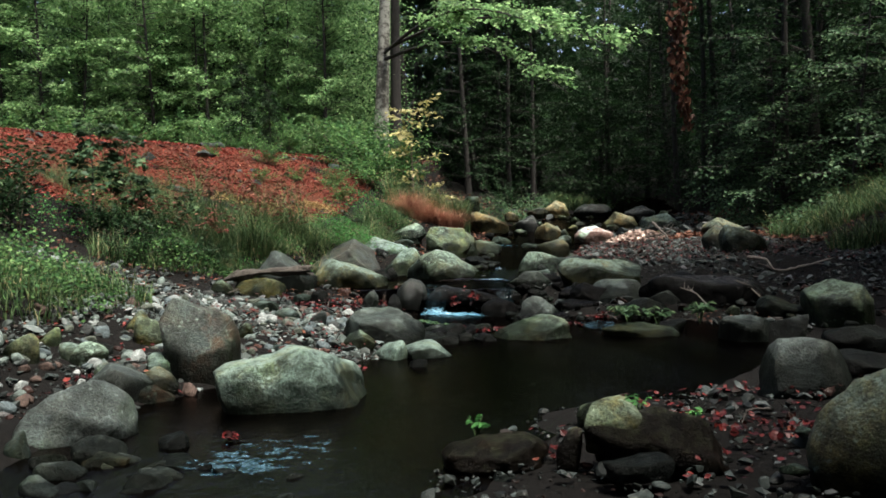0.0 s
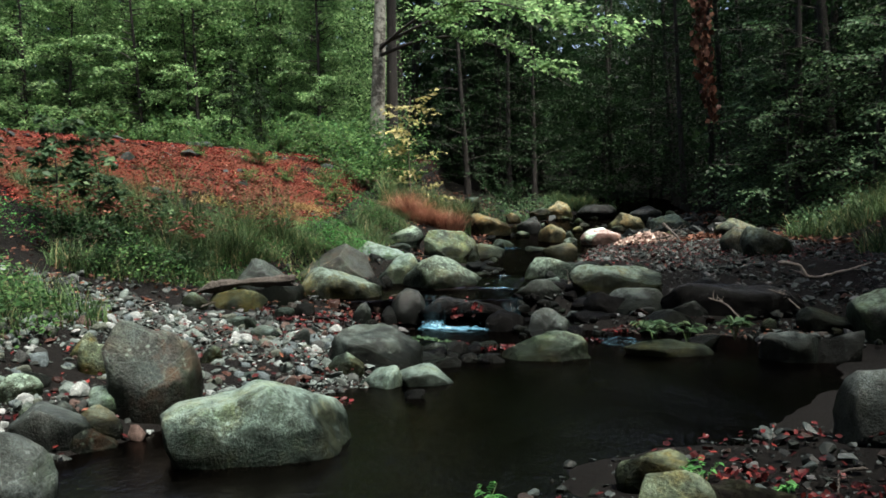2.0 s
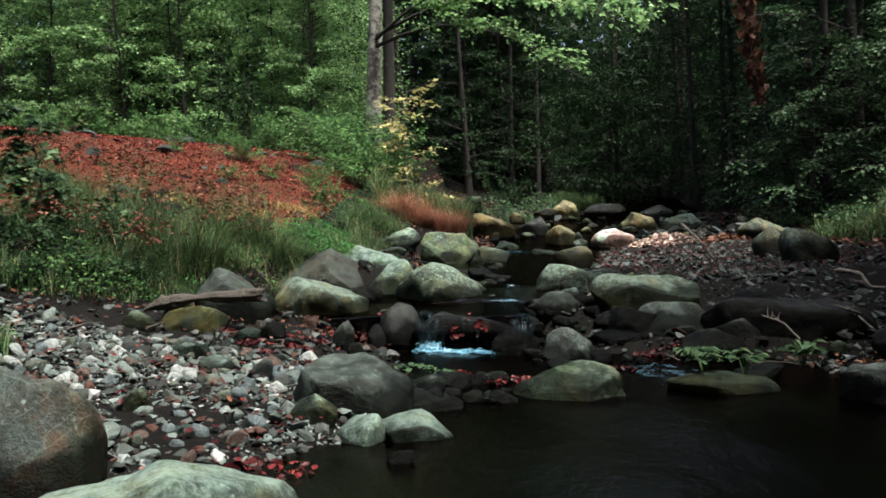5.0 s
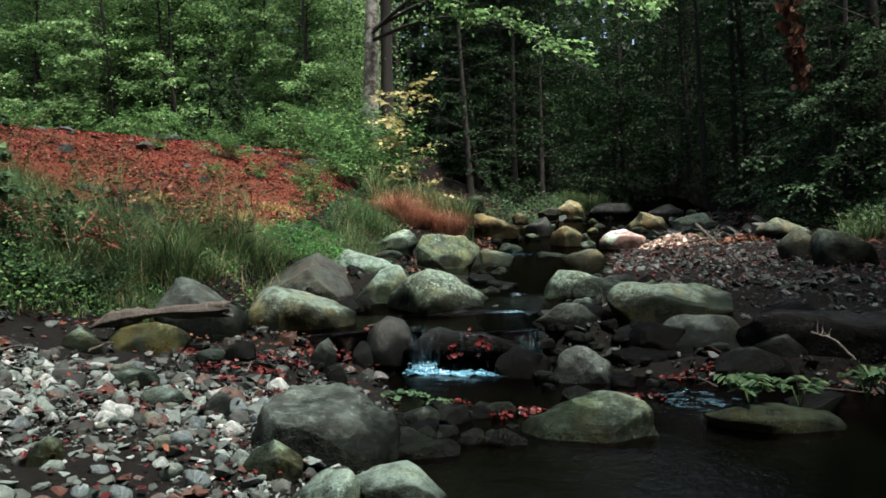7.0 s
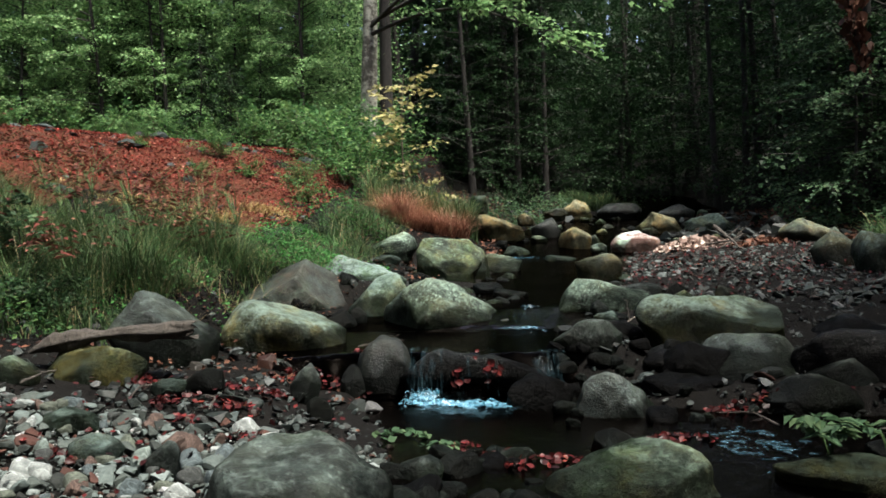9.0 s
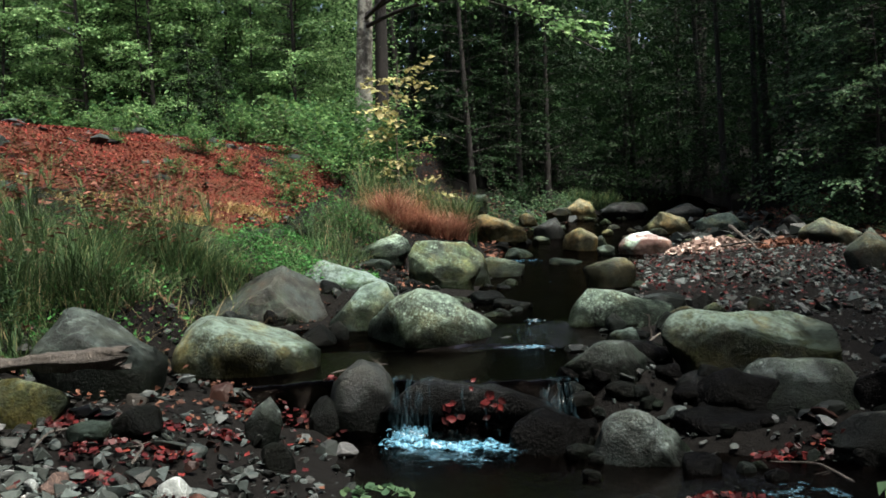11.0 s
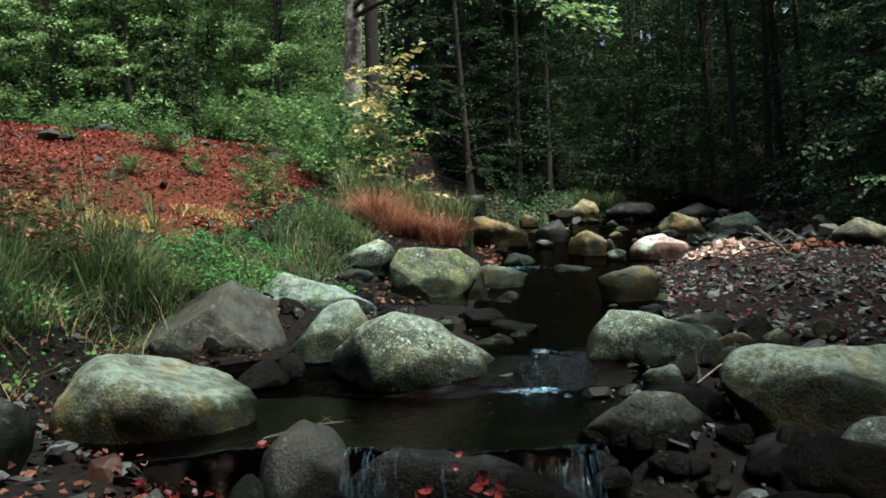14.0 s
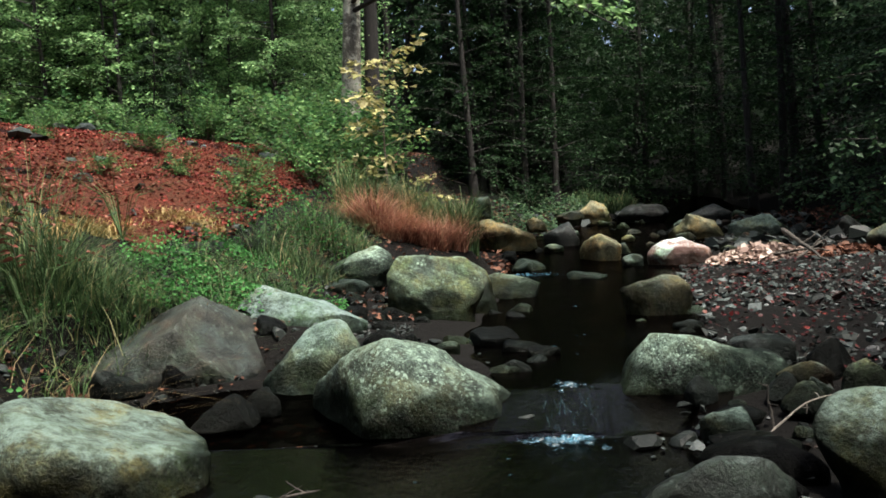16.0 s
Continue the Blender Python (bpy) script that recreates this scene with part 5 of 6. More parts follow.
litter("forest_leaves", ((-1.5, 1.6, 18.5, 26.0), (6.5, 16.0, 8.0, 30.0), (-2.0, 3.0, 23.0, 34.0)), 9000, 0.11, "brown", 124, "brown leaf litter under the trees")


# ---- gravel ----
def gravel_material(name, tone, rough, pale=0.7):
    m, n, l, p = material(name)
    isl = n.new("ShaderNodeNewGeometry").outputs["Random Per Island"]
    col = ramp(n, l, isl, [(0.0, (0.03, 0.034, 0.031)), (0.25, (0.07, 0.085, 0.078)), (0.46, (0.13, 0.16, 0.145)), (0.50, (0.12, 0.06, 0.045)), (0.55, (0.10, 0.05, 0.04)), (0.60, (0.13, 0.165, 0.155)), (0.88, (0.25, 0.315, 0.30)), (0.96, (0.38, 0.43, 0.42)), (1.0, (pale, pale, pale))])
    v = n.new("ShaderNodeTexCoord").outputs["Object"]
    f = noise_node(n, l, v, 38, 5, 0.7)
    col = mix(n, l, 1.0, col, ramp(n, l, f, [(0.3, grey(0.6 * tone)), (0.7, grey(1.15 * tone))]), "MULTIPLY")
    l.new(col, p.inputs["Base Color"])
    p.inputs["Roughness"].default_value = rough
    p.inputs["Specular IOR Level"].default_value = 0.12
    bump(n, l, p, f, 0.5, 0.01)
    return m


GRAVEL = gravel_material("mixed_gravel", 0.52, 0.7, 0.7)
# FLAT_GRAVEL carries shade in its tone, WET_GRAVEL both wetness and shade
FLAT_GRAVEL = gravel_material("shade_toned_flat_gravel", 0.32, 0.6, 0.5)
WET_GRAVEL = gravel_material("wet_shade_toned_gravel", 0.21, 0.4, 0.4)


# shaded hollows with few loose stones: x from, to, y from, to, share left out
HOLLOWS = ((0.9, 2.4, 9.5, 11.0, 0.6), (1.2, 3.3, 8.1, 9.5, 0.3), (-2.4, -0.9, 9.3, 11.3, 0.6), (-0.9, 0.9, 8.2, 9.4, 0.6))


def chip(rng, points, bevel):
    """A broken stone of unit size: the hull of a few random points, with its edges worn."""
    bm = bmesh.new()
    q = rng.normal(0, 1, (points, 3))
    q = q / np.linalg.norm(q, axis=1)[:, None] * rng.uniform(0.8, 1.0, (points, 1)) * rng.uniform(0.65, 1.0, 3)
    for p in q:
        bm.verts.new(p)
    got = bmesh.ops.convex_hull(bm, input=bm.verts[:])
    bmesh.ops.delete(bm, geom=[e for e in got["geom_interior"] if isinstance(e, bmesh.types.BMVert)], context="VERTS")
    if bevel:
        bmesh.ops.bevel(bm, geom=bm.edges[:], offset=bevel, segments=1, profile=0.6, affect="EDGES", clamp_overlap=True)
    bmesh.ops.triangulate(bm, faces=bm.faces[:])
    bm.verts.index_update()
    v, f = np.array([p.co[:] for p in bm.verts]), np.array([[p.index for p in t.verts] for t in bm.faces])
    bm.free()
    return v, f


def gravel(name, boxes, count, small, large, seed, label, level=2, mat=GRAVEL):
    """Loose stones strewn over (x, x, y, y, weight) boxes, each a turned copy of one of a dozen broken or worn shapes."""
    rng = np.random.default_rng(seed)
    shapes = [chip(rng, 9 if level == 1 else rng.integers(8, 13), 0 if level == 1 or k % 2 else 0.1) for k in range(12)]
    if level > 1:
        bv, bf = ICO[2]
        for k in range(4):
            q = bv * rng.uniform(0.6, 1.0, 3)
            for c in range(6):
                nv = rng.normal(0, 1, 3); nv /= np.linalg.norm(nv)
                q = q - np.maximum(q @ nv - rng.uniform(0.28, 0.62), 0)[:, None] * nv
            shapes.append((q * 1.25, bf))
    w = np.array([(b[1] - b[0]) * (b[3] - b[2]) * b[4] for b in boxes]); w = w / w.sum()
    bx = np.array(boxes)[rng.choice(len(boxes), count, p=w)]
    x, y = rng.uniform(bx[:, 0], bx[:, 1]), rng.uniform(bx[:, 2], bx[:, 3])
    k = np.ones(count, bool)
    for x0, x1, y0, y1, share in HOLLOWS:
        k &= ~((x > x0) & (x < x1) & (y > y0) & (y < y1) & (rng.uniform(0, 1, count) < share))
    x, y = x[k], y[k]
    n = len(x)
    s = small * (large / small) ** (rng.uniform(0, 1, n) ** 2.2)
    z = ground_z(x, y) + s * rng.uniform(0.0, 0.45, n)
    parts = []
    for k in range(n):
        a, b, c = rng.uniform(0, 6.28), rng.normal(0, 0.4), rng.normal(0, 0.3)
        ca, sa, cb, sb, cc, sc = math.cos(a), math.sin(a), math.cos(b), math.sin(b), math.cos(c), math.sin(c)
        R = np.array([[ca, -sa, 0], [sa, ca, 0], [0, 0, 1]]) @ np.array([[1, 0, 0], [0, cb, -sb], [0, sb, cb]]) @ np.array([[cc, 0, sc], [0, 1, 0], [-sc, 0, cc]])
        q, f = shapes[k % len(shapes)]
        parts.append(((q * [1.05, 0.85, 0.55]) @ R.T * s[k] + (x[k], y[k], z[k]), f))
    v, f = join(parts)
    return tagged(new(name, mesh_from(name, v, f, mat, False)), label, "gravel", kind="stuff")


BAR = ((-3.0, -0.2, 4.6, 7.7, 1.0), (-4.2, -2.2, 6.8, 7.8, 0.6))
EDGE = ((0.2, 3.4, 1.6, 4.7, 1.0), (-2.4, 0.6, 1.4, 4.2, 0.6), (-3.2, -1.7, 3.2, 5.2, 1.2))
BED = ((-1.2, 3.4, 7.6, 10.6, 1.2), (1.0, 6.5, 10.4, 20.0, 0.9), (1.5, 5.2, 6.8, 11.0, 1.3), (-1.8, 0.3, 10.6, 17.0, 0.5), (-2.4, -0.4, 8.6, 11.4, 1.0))
gravel("fine_gravel", BAR, 10000, 0.009, 0.03, 130, "fine mixed grey river gravel", 1)
gravel("gravel_bar", BAR, 3400, 0.024, 0.08, 131, "mixed grey river cobbles with pale pebbles")
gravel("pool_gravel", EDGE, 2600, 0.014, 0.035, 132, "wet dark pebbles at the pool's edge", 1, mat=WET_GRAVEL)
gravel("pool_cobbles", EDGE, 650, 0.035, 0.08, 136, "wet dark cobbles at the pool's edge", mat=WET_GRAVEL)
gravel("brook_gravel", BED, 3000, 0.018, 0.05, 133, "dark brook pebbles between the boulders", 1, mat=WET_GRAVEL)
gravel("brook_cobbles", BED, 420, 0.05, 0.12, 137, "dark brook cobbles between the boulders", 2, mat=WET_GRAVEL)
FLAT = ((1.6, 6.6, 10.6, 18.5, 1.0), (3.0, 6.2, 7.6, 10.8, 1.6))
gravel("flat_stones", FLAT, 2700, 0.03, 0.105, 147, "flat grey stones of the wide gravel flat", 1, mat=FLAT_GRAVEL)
gravel("flat_grit", FLAT, 3000, 0.02, 0.05, 148, "grit of the wide gravel flat, toned dark for shade", 1, mat=FLAT_GRAVEL)
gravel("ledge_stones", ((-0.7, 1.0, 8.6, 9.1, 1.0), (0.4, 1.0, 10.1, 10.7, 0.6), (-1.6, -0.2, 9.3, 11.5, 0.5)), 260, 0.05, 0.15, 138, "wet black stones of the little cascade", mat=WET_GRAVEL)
NEAR_BED = ((-1.9, -0.3, 7.4, 9.3, 1.0), (1.0, 3.4, 7.2, 10.6, 1.0), (-2.4, -0.2, 9.6, 13.2, 1.5))
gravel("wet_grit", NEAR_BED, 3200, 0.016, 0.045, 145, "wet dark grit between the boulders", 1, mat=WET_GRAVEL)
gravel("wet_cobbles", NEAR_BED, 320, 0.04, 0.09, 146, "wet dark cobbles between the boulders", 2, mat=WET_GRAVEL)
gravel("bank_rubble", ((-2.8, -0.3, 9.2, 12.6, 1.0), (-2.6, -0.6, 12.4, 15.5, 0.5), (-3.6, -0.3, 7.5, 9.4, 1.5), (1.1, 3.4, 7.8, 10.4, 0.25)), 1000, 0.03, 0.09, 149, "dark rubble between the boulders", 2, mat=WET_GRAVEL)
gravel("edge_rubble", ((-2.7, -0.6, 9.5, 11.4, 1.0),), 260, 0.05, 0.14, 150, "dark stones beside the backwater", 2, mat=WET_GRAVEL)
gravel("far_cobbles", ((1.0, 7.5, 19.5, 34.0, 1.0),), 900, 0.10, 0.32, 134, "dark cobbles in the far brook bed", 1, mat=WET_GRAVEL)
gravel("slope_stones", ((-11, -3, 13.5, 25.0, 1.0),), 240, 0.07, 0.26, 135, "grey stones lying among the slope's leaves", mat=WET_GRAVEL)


# ---- white water ----
def foam_material(name, dark, light, cover):
    """Aerated water: pale blue froth that thins out to clear water between its streaks."""
    m, n, l, p = material(name)
    v = n.new("ShaderNodeTexCoord").outputs["Object"]
    l.new(ramp(n, l, noise_node(n, l, v, 26, 5), [(0.38, dark), (0.62, light)]), p.inputs["Base Color"])
    p.inputs["Roughness"].default_value = 0.3
    clear, blend = n.new("ShaderNodeBsdfTransparent"), n.new("ShaderNodeMixShader")
    l.new(ramp(n, l, noise_node(n, l, v, 55, 6, 0.75, 0.6), [(0.40, grey(0.05)), (0.62, grey(cover))]), blend.inputs[0])
    l.new(clear.outputs[0], blend.inputs[1]); l.new(p.outputs[0], blend.inputs[2])
    l.new(blend.outputs[0], n["Material Output"].inputs[0])
    return m


FOAM = foam_material("white_water_foam", (0.03, 0.17, 0.26), (0.21, 0.44, 0.58), 0.85)
# thin tone serves drifting foam and painted sky glints
FOAM_AND_GLINT = foam_material("thin_foam_and_glints", (0.012, 0.05, 0.075), (0.10, 0.20, 0.26), 0.6)


def veil_material():
    """Thin running water: mostly clear film with pale blue streaks and a wet gleam."""
    m, n, l, p = material("thin_falling_water")
    mp = n.new("ShaderNodeMapping")
    mp.inputs["Scale"].default_value = (60, 8, 6)
    l.new(n.new("ShaderNodeTexCoord").outputs["Object"], mp.inputs[0])
    f = noise_node(n, l, mp.outputs[0], 1.6, 5, 0.7)
    p.inputs["Base Color"].default_value = (0.10, 0.20, 0.25, 1)
    p.inputs["Roughness"].default_value = 0.2
    clear, blend = n.new("ShaderNodeBsdfTransparent"), n.new("ShaderNodeMixShader")
    l.new(ramp(n, l, f, [(0.46, grey(0.0)), (0.80, grey(0.26))]), blend.inputs[0])
    l.new(clear.outputs[0], blend.inputs[1]); l.new(p.outputs[0], blend.inputs[2])
    l.new(blend.outputs[0], n["Material Output"].inputs[0])
    return m


VEIL = veil_material()


def foam(name, spots, count, size, seed, label, stretch=3.0, across=0.0, mat=FOAM):
    """Broken white water: small flattened drops and streaks, at (x, y, spread_x, spread_y, height) spots; across: the streaks' turn."""
    rng = np.random.default_rng(seed)
    bv, bf = ICO[1]
    sp = np.array(spots)[rng.integers(0, len(spots), count)]
    x, y = sp[:, 0] + rng.normal(0, 1, count) * sp[:, 2], sp[:, 1] + rng.normal(0, 1, count) * sp[:, 3]
    z = np.maximum(water_z(y), ground_z(x, y)) + rng.uniform(0, 1, count) ** 2 * sp[:, 4]
    s = size * rng.uniform(0.2, 1.0, count) ** 1.8
    a = rng.normal(across, 0.5, count)
    long = rng.uniform(1.0, stretch, count)
    q = bv[None] * np.stack([s * long, s * 1.1, s * 0.7], 1)[:, None]
    vx, vy = q[..., 0] * np.cos(a)[:, None] - q[..., 1] * np.sin(a)[:, None], q[..., 0] * np.sin(a)[:, None] + q[..., 1] * np.cos(a)[:, None]
    v = np.stack([vx + x[:, None], vy + y[:, None], q[..., 2] + z[:, None]], -1).reshape(-1, 3)
    f = (bf[None] + (np.arange(count) * len(bv))[:, None, None]).reshape(-1, 3)
    return tagged(new(name, mesh_from(name, v, f, mat)), label, "foam", kind="stuff")


foam("cascade_drops", ((0.02, 8.86, 0.12, 0.05, 0.06), (0.2, 8.85, 0.10, 0.05, 0.045), (-0.12, 8.9, 0.07, 0.05, 0.10), (0.4, 8.78, 0.12, 0.04, 0.02), (0.08, 8.80, 0.16, 0.07, 0.02)), 500, 0.0022, 141, "flying drops at the foot of the cascade", 2.5, 0.0, FOAM_AND_GLINT)


def lace(name, x, y, rx, ry, lift, hole, seed, label, mat=FOAM):
    """Torn white water, and flecks for painted glints: a lumpy sheet with holes, ragged at its rim."""
    nu, nv = 90, 60
    U, V = np.meshgrid(np.linspace(-1, 1, nu), np.linspace(-1, 1, nv), indexing="ij")
    keep = np.empty((nu, nv)); z = np.empty((nu, nv))
    for i in range(nu):
        for j in range(nv):
            q = Vector((U[i, j] * rx * 9 + seed, V[i, j] * ry * 17, seed * 0.37))
            a = noise.noise(q) + 0.6 * noise.noise(q * 2.7) + 0.6 * noise.noise(q * 6.1)
            r = math.hypot(U[i, j], V[i, j])
            keep[i, j] = a + 0.9 * (1 - r * r) - hole
            z[i, j] = lift * (0.35 + 0.65 * a) * max(0.0, 1 - r ** 4)
    px, py = x + U * rx, y + V * ry
    v = np.stack([px, py, np.maximum(water_z(py), ground_z(px, py)) + 0.012 + z], -1).reshape(-1, 3)
    k = keep.reshape(-1)
    f = np.array([q for q in grid_faces(nu, nv) if min(k[list(q)]) > 0])
    return tagged(new(name, mesh_from(name, v, f, mat)), label, "foam", kind="stuff")


def veil(name, x0, x1, line, hole, seed, label, mat=VEIL, slant=0.0):
    """A torn film of falling water along a line of (y, z), in upright strands with gaps between them."""
    nu, nv = 120, 26
    u, t = np.linspace(0, 1, nu), np.linspace(0, 1, nv)
    ly, lz = np.array(line).T
    at = np.linspace(0, 1, len(ly))
    v, keep = np.empty((nu, nv, 3)), np.empty((nu, nv))
    for i in range(nu):
        x = x0 + (x1 - x0) * u[i]
        for j in range(nv):
            a = noise.noise(Vector((x * 30 + 2.0 * slant * t[j], t[j] * 2.5, seed))) + 0.7 * noise.noise(Vector((x * 80, t[j] * 7.0, seed + 9)))
            keep[i, j] = a - hole - 0.5 * (2 * u[i] - 1) ** 6
            v[i, j] = (x + slant * 0.1 * t[j], np.interp(t[j], at, ly) - 0.012 * a, np.interp(t[j], at, lz) + 0.006 * a)
    k = keep.reshape(-1)
    f = np.array([q for q in grid_faces(nu, nv) if min(k[list(q)]) > 0])
    return tagged(new(name, mesh_from(name, v.reshape(-1, 3), f, mat)), label, "water", kind="stuff")


lace("cascade_foam", 0.06, 8.86, 0.34, 0.17, 0.05, 0.25, 3, "bright torn white water at the foot of the cascade")
lace("cascade_foam", 0.36, 8.78, 0.32, 0.12, 0.015, 0.5, 5, "thin foam drifting from the cascade")
lace("cascade_foam", -0.13, 8.91, 0.15, 0.09, 0.09, 0.45, 7, "leaping white water beside the slab")
lace("cascade_foam", 0.10, 8.68, 0.42, 0.12, 0.010, 0.95, 15, "foam flecks below the cascade", FOAM_AND_GLINT)
lace("rapid_foam", 0.60, 10.20, 0.24, 0.14, 0.04, 0.65, 9, "broken blue-white water of the upper rapid", FOAM_AND_GLINT)
lace("rapid_foam", 0.63, 10.24, 0.13, 0.07, 0.03, 0.45, 23, "bright blue foam at the foot of the upper rapid")
lace("rapid_foam", 0.70, 10.86, 0.10, 0.07, 0.03, 0.75, 11, "white crest of the upper rapid", FOAM_AND_GLINT)
# riffle and outlet flecks paint sky reflections on the water
lace("riffle", 1.75, 7.75, 0.45, 0.60, 0.008, 0.85, 17, "pale blue flecks painted as sky glints on the side riffle", FOAM_AND_GLINT)
lace("riffle", 1.15, 7.35, 0.20, 0.30, 0.008, 1.1, 19, "pale blue flecks painted as sky glints on the side riffle", FOAM_AND_GLINT)
lace("riffle", 0.85, 12.2, 0.50, 1.10, 0.008, 1.25, 31, "pale flecks painted as glints on the running water", FOAM_AND_GLINT)
lace("riffle", 1.15, 14.3, 0.60, 1.20, 0.008, 1.3, 33, "pale flecks painted as glints on the running water", FOAM_AND_GLINT)
lace("riffle", 0.2, 9.85, 0.70, 0.35, 0.006, 1.3, 35, "pale flecks painted as glints on the running water", FOAM_AND_GLINT)
lace("outlet_foam", -0.55, 3.15, 0.42, 0.30, 0.010, 0.95, 13, "pale streaks painted as sky reflections where the pool runs out", FOAM_AND_GLINT)
lace("outlet_foam", -0.75, 2.85, 0.50, 0.30, 0.014, 0.6, 37, "blue-grey flecks painted as reflections on the outlet's ripples", FOAM_AND_GLINT)
lace("cascade_foam", 0.20, 8.64, 0.40, 0.26, 0.012, 0.62, 25, "soft blue foam spreading below the cascade", FOAM_AND_GLINT)
lace("cascade_foam", 0.14, 8.80, 0.26, 0.16, 0.03, 0.35, 27, "bright foam at the foot of the cascade")
SLAB_LINE = ((9.06, 0.352), (8.97, 0.34), (8.915, 0.25), (8.895, 0.12), (8.88, 0.01))
veil("water_veil", -0.24, 0.02, SLAB_LINE, -0.2, 3, "thin strands of water falling over the dark slab")
veil("water_veil", 0.02, 0.62, SLAB_LINE, 0.42, 5, "scattered trickles down the wet slab")
veil("water_veil", 0.62, 0.84, ((9.22, 0.30), (9.10, 0.29), (9.02, 0.17), (8.98, 0.05)), -0.3, 7, "bright strand of water falling beside the slab")
veil("water_veil", 0.54, 0.84, ((10.98, 0.435), (10.8, 0.405), (10.55, 0.36), (10.30, 0.32)), 0.2, 11, "streaked water sliding over the upper rapid", VEIL, -0.5)
foam("rapid_drops", ((0.62, 10.3, 0.10, 0.06, 0.03), (0.72, 10.7, 0.06, 0.15, 0.03), (0.52, 10.22, 0.06, 0.04, 0.02)), 300, 0.0035, 143, "flying drops of the upper rapid", 2.5, 1.2, FOAM_AND_GLINT)
foam("far_foam", ((0.9, 18.6, 0.25, 0.06, 0.03),), 160, 0.009, 146, "white water of the far riffle")
litter("wet_leaves", ((0.1, 0.6, 7.0, 7.5), (-0.6, -0.1, 8.9, 9.6)), 40, 0.075, "scarlet", 151, "wet scarlet leaves floating by the cascade", 0.06, fine=True)
rs_ = np.random.default_rng(153)
slab = np.repeat(np.array(((0.09, 8.92, 0.21), (0.12, 8.91, 0.15), (0.37, 8.91, 0.24), (0.36, 8.9, 0.19), (0.24, 8.94, 0.28), (0.28, 9.0, 0.34))), (5, 4, 7, 4, 1, 1), 0)
v, f = leaf_fine(slab + rs_.normal(0, 1, slab.shape) * [0.03, 0.006, 0.02], rs_.normal(0, 1, slab.shape) * [1, 0.2, 1], rs_.normal(0, 0.25, slab.shape) + [0, -1, 0.4], 0.05, rs_)
tagged(new("slab_leaves", mesh_from("slab_leaves", v, f, LEAF["scarlet"], False)), "wet scarlet leaves stuck to the cascade slab", "leaves", kind="stuff")
litter("shore_leaves", ((1.3, 2.4, 2.4, 4.2), (-2.6, -1.6, 3.9, 5.2), (0.6, 1.0, 2.6, 3.4), (-1.6, -0.6, 5.4, 6.2)), 160, 0.04, "scarlet", 152, "wet scarlet leaves among the shore stones", 0.03, fine=True)


# ---- single cobbles on the gravel bar ----
rc = np.random.default_rng(161)
TONES = {"pale grey-green": (0.13, 0.165, 0.15), "whitish": (0.26, 0.29, 0.28), "olive-grey": (0.085, 0.10, 0.08), "blue-grey": (0.085, 0.11, 0.115), "rust-brown": (0.085, 0.06, 0.05), "dark grey": (0.04, 0.045, 0.043)}


def cobble_material(name, tone):
    """Plain worn stone: soft mottling, a hair vein, fine grain."""
    m, n, l, p = material(name)
    v = n.new("ShaderNodeTexCoord").outputs["Object"]
    big, fine = noise_node(n, l, v, 2.2, 6, 0.6, 0.5), noise_node(n, l, v, 14, 6, 0.7)
    col = ramp(n, l, big, [(0.35, tuple(c * 0.55 for c in tone)), (0.6, tone), (0.75, tuple(min(c * 1.35, 0.7) for c in tone))])
    col = mix(n, l, ramp(n, l, noise_node(n, l, v, 1.3, 3, 0.5, 0.6), [(0.48, grey(0)), (0.5, grey(0.5)), (0.52, grey(0))]), col, tuple(min(c * 2.2, 0.7) for c in tone))
    col = mix(n, l, 1.0, col, ramp(n, l, fine, [(0.3, grey(0.6)), (0.7, grey(1.2))]), "MULTIPLY")
    l.new(col, p.inputs["Base Color"])
    p.inputs["Roughness"].default_value = 0.7
    p.inputs["Specular IOR Level"].default_value = 0.15
    bump(n, l, p, fine, 0.5, 0.04)
    return m


COBBLE = []
for k in range(12):
    tone = tuple(TONES)[k % 6]
    v, f = rock_shape(1.0, rc.uniform(0.6, 0.85), rc.uniform(0.36, 0.55), (0.5, 0.9, 1, 0.8, 0.5), seed=300 + k, level=3, cuts=13, sink=0.5, edge=0.6)
    COBBLE.append((tone, mesh_from("cobble", v, f, cobble_material(tone.replace("-", "_").replace(" ", "_") + "_cobble", TONES[tone]) if k < 6 else COBBLE[k - 6][1].materials[0])))
for k in range(280):
    x, y = rc.uniform(-2.9, -0.5), rc.uniform(5.3, 7.7)
    if k % 5 > 2:
        x, y = rc.uniform(-3.1, -1.5), rc.uniform(3.6, 5.4)
    s = 0.07 * 2.4 ** (rc.uniform(0, 1) ** 1.6)
    kind, me = COBBLE[rc.integers(0, 12)]
    ob = new("cobble", me)
    ob.matrix_world = pose(x, y, height(x, y) + 0.1 * s, rc.normal(0, 8), rc.normal(0, 8), rc.uniform(0, 360)) @ Matrix.Scale(s, 4)
    tagged(ob, kind + " river cobble on the gravel bar", "stone", "gravel bar cobbles")


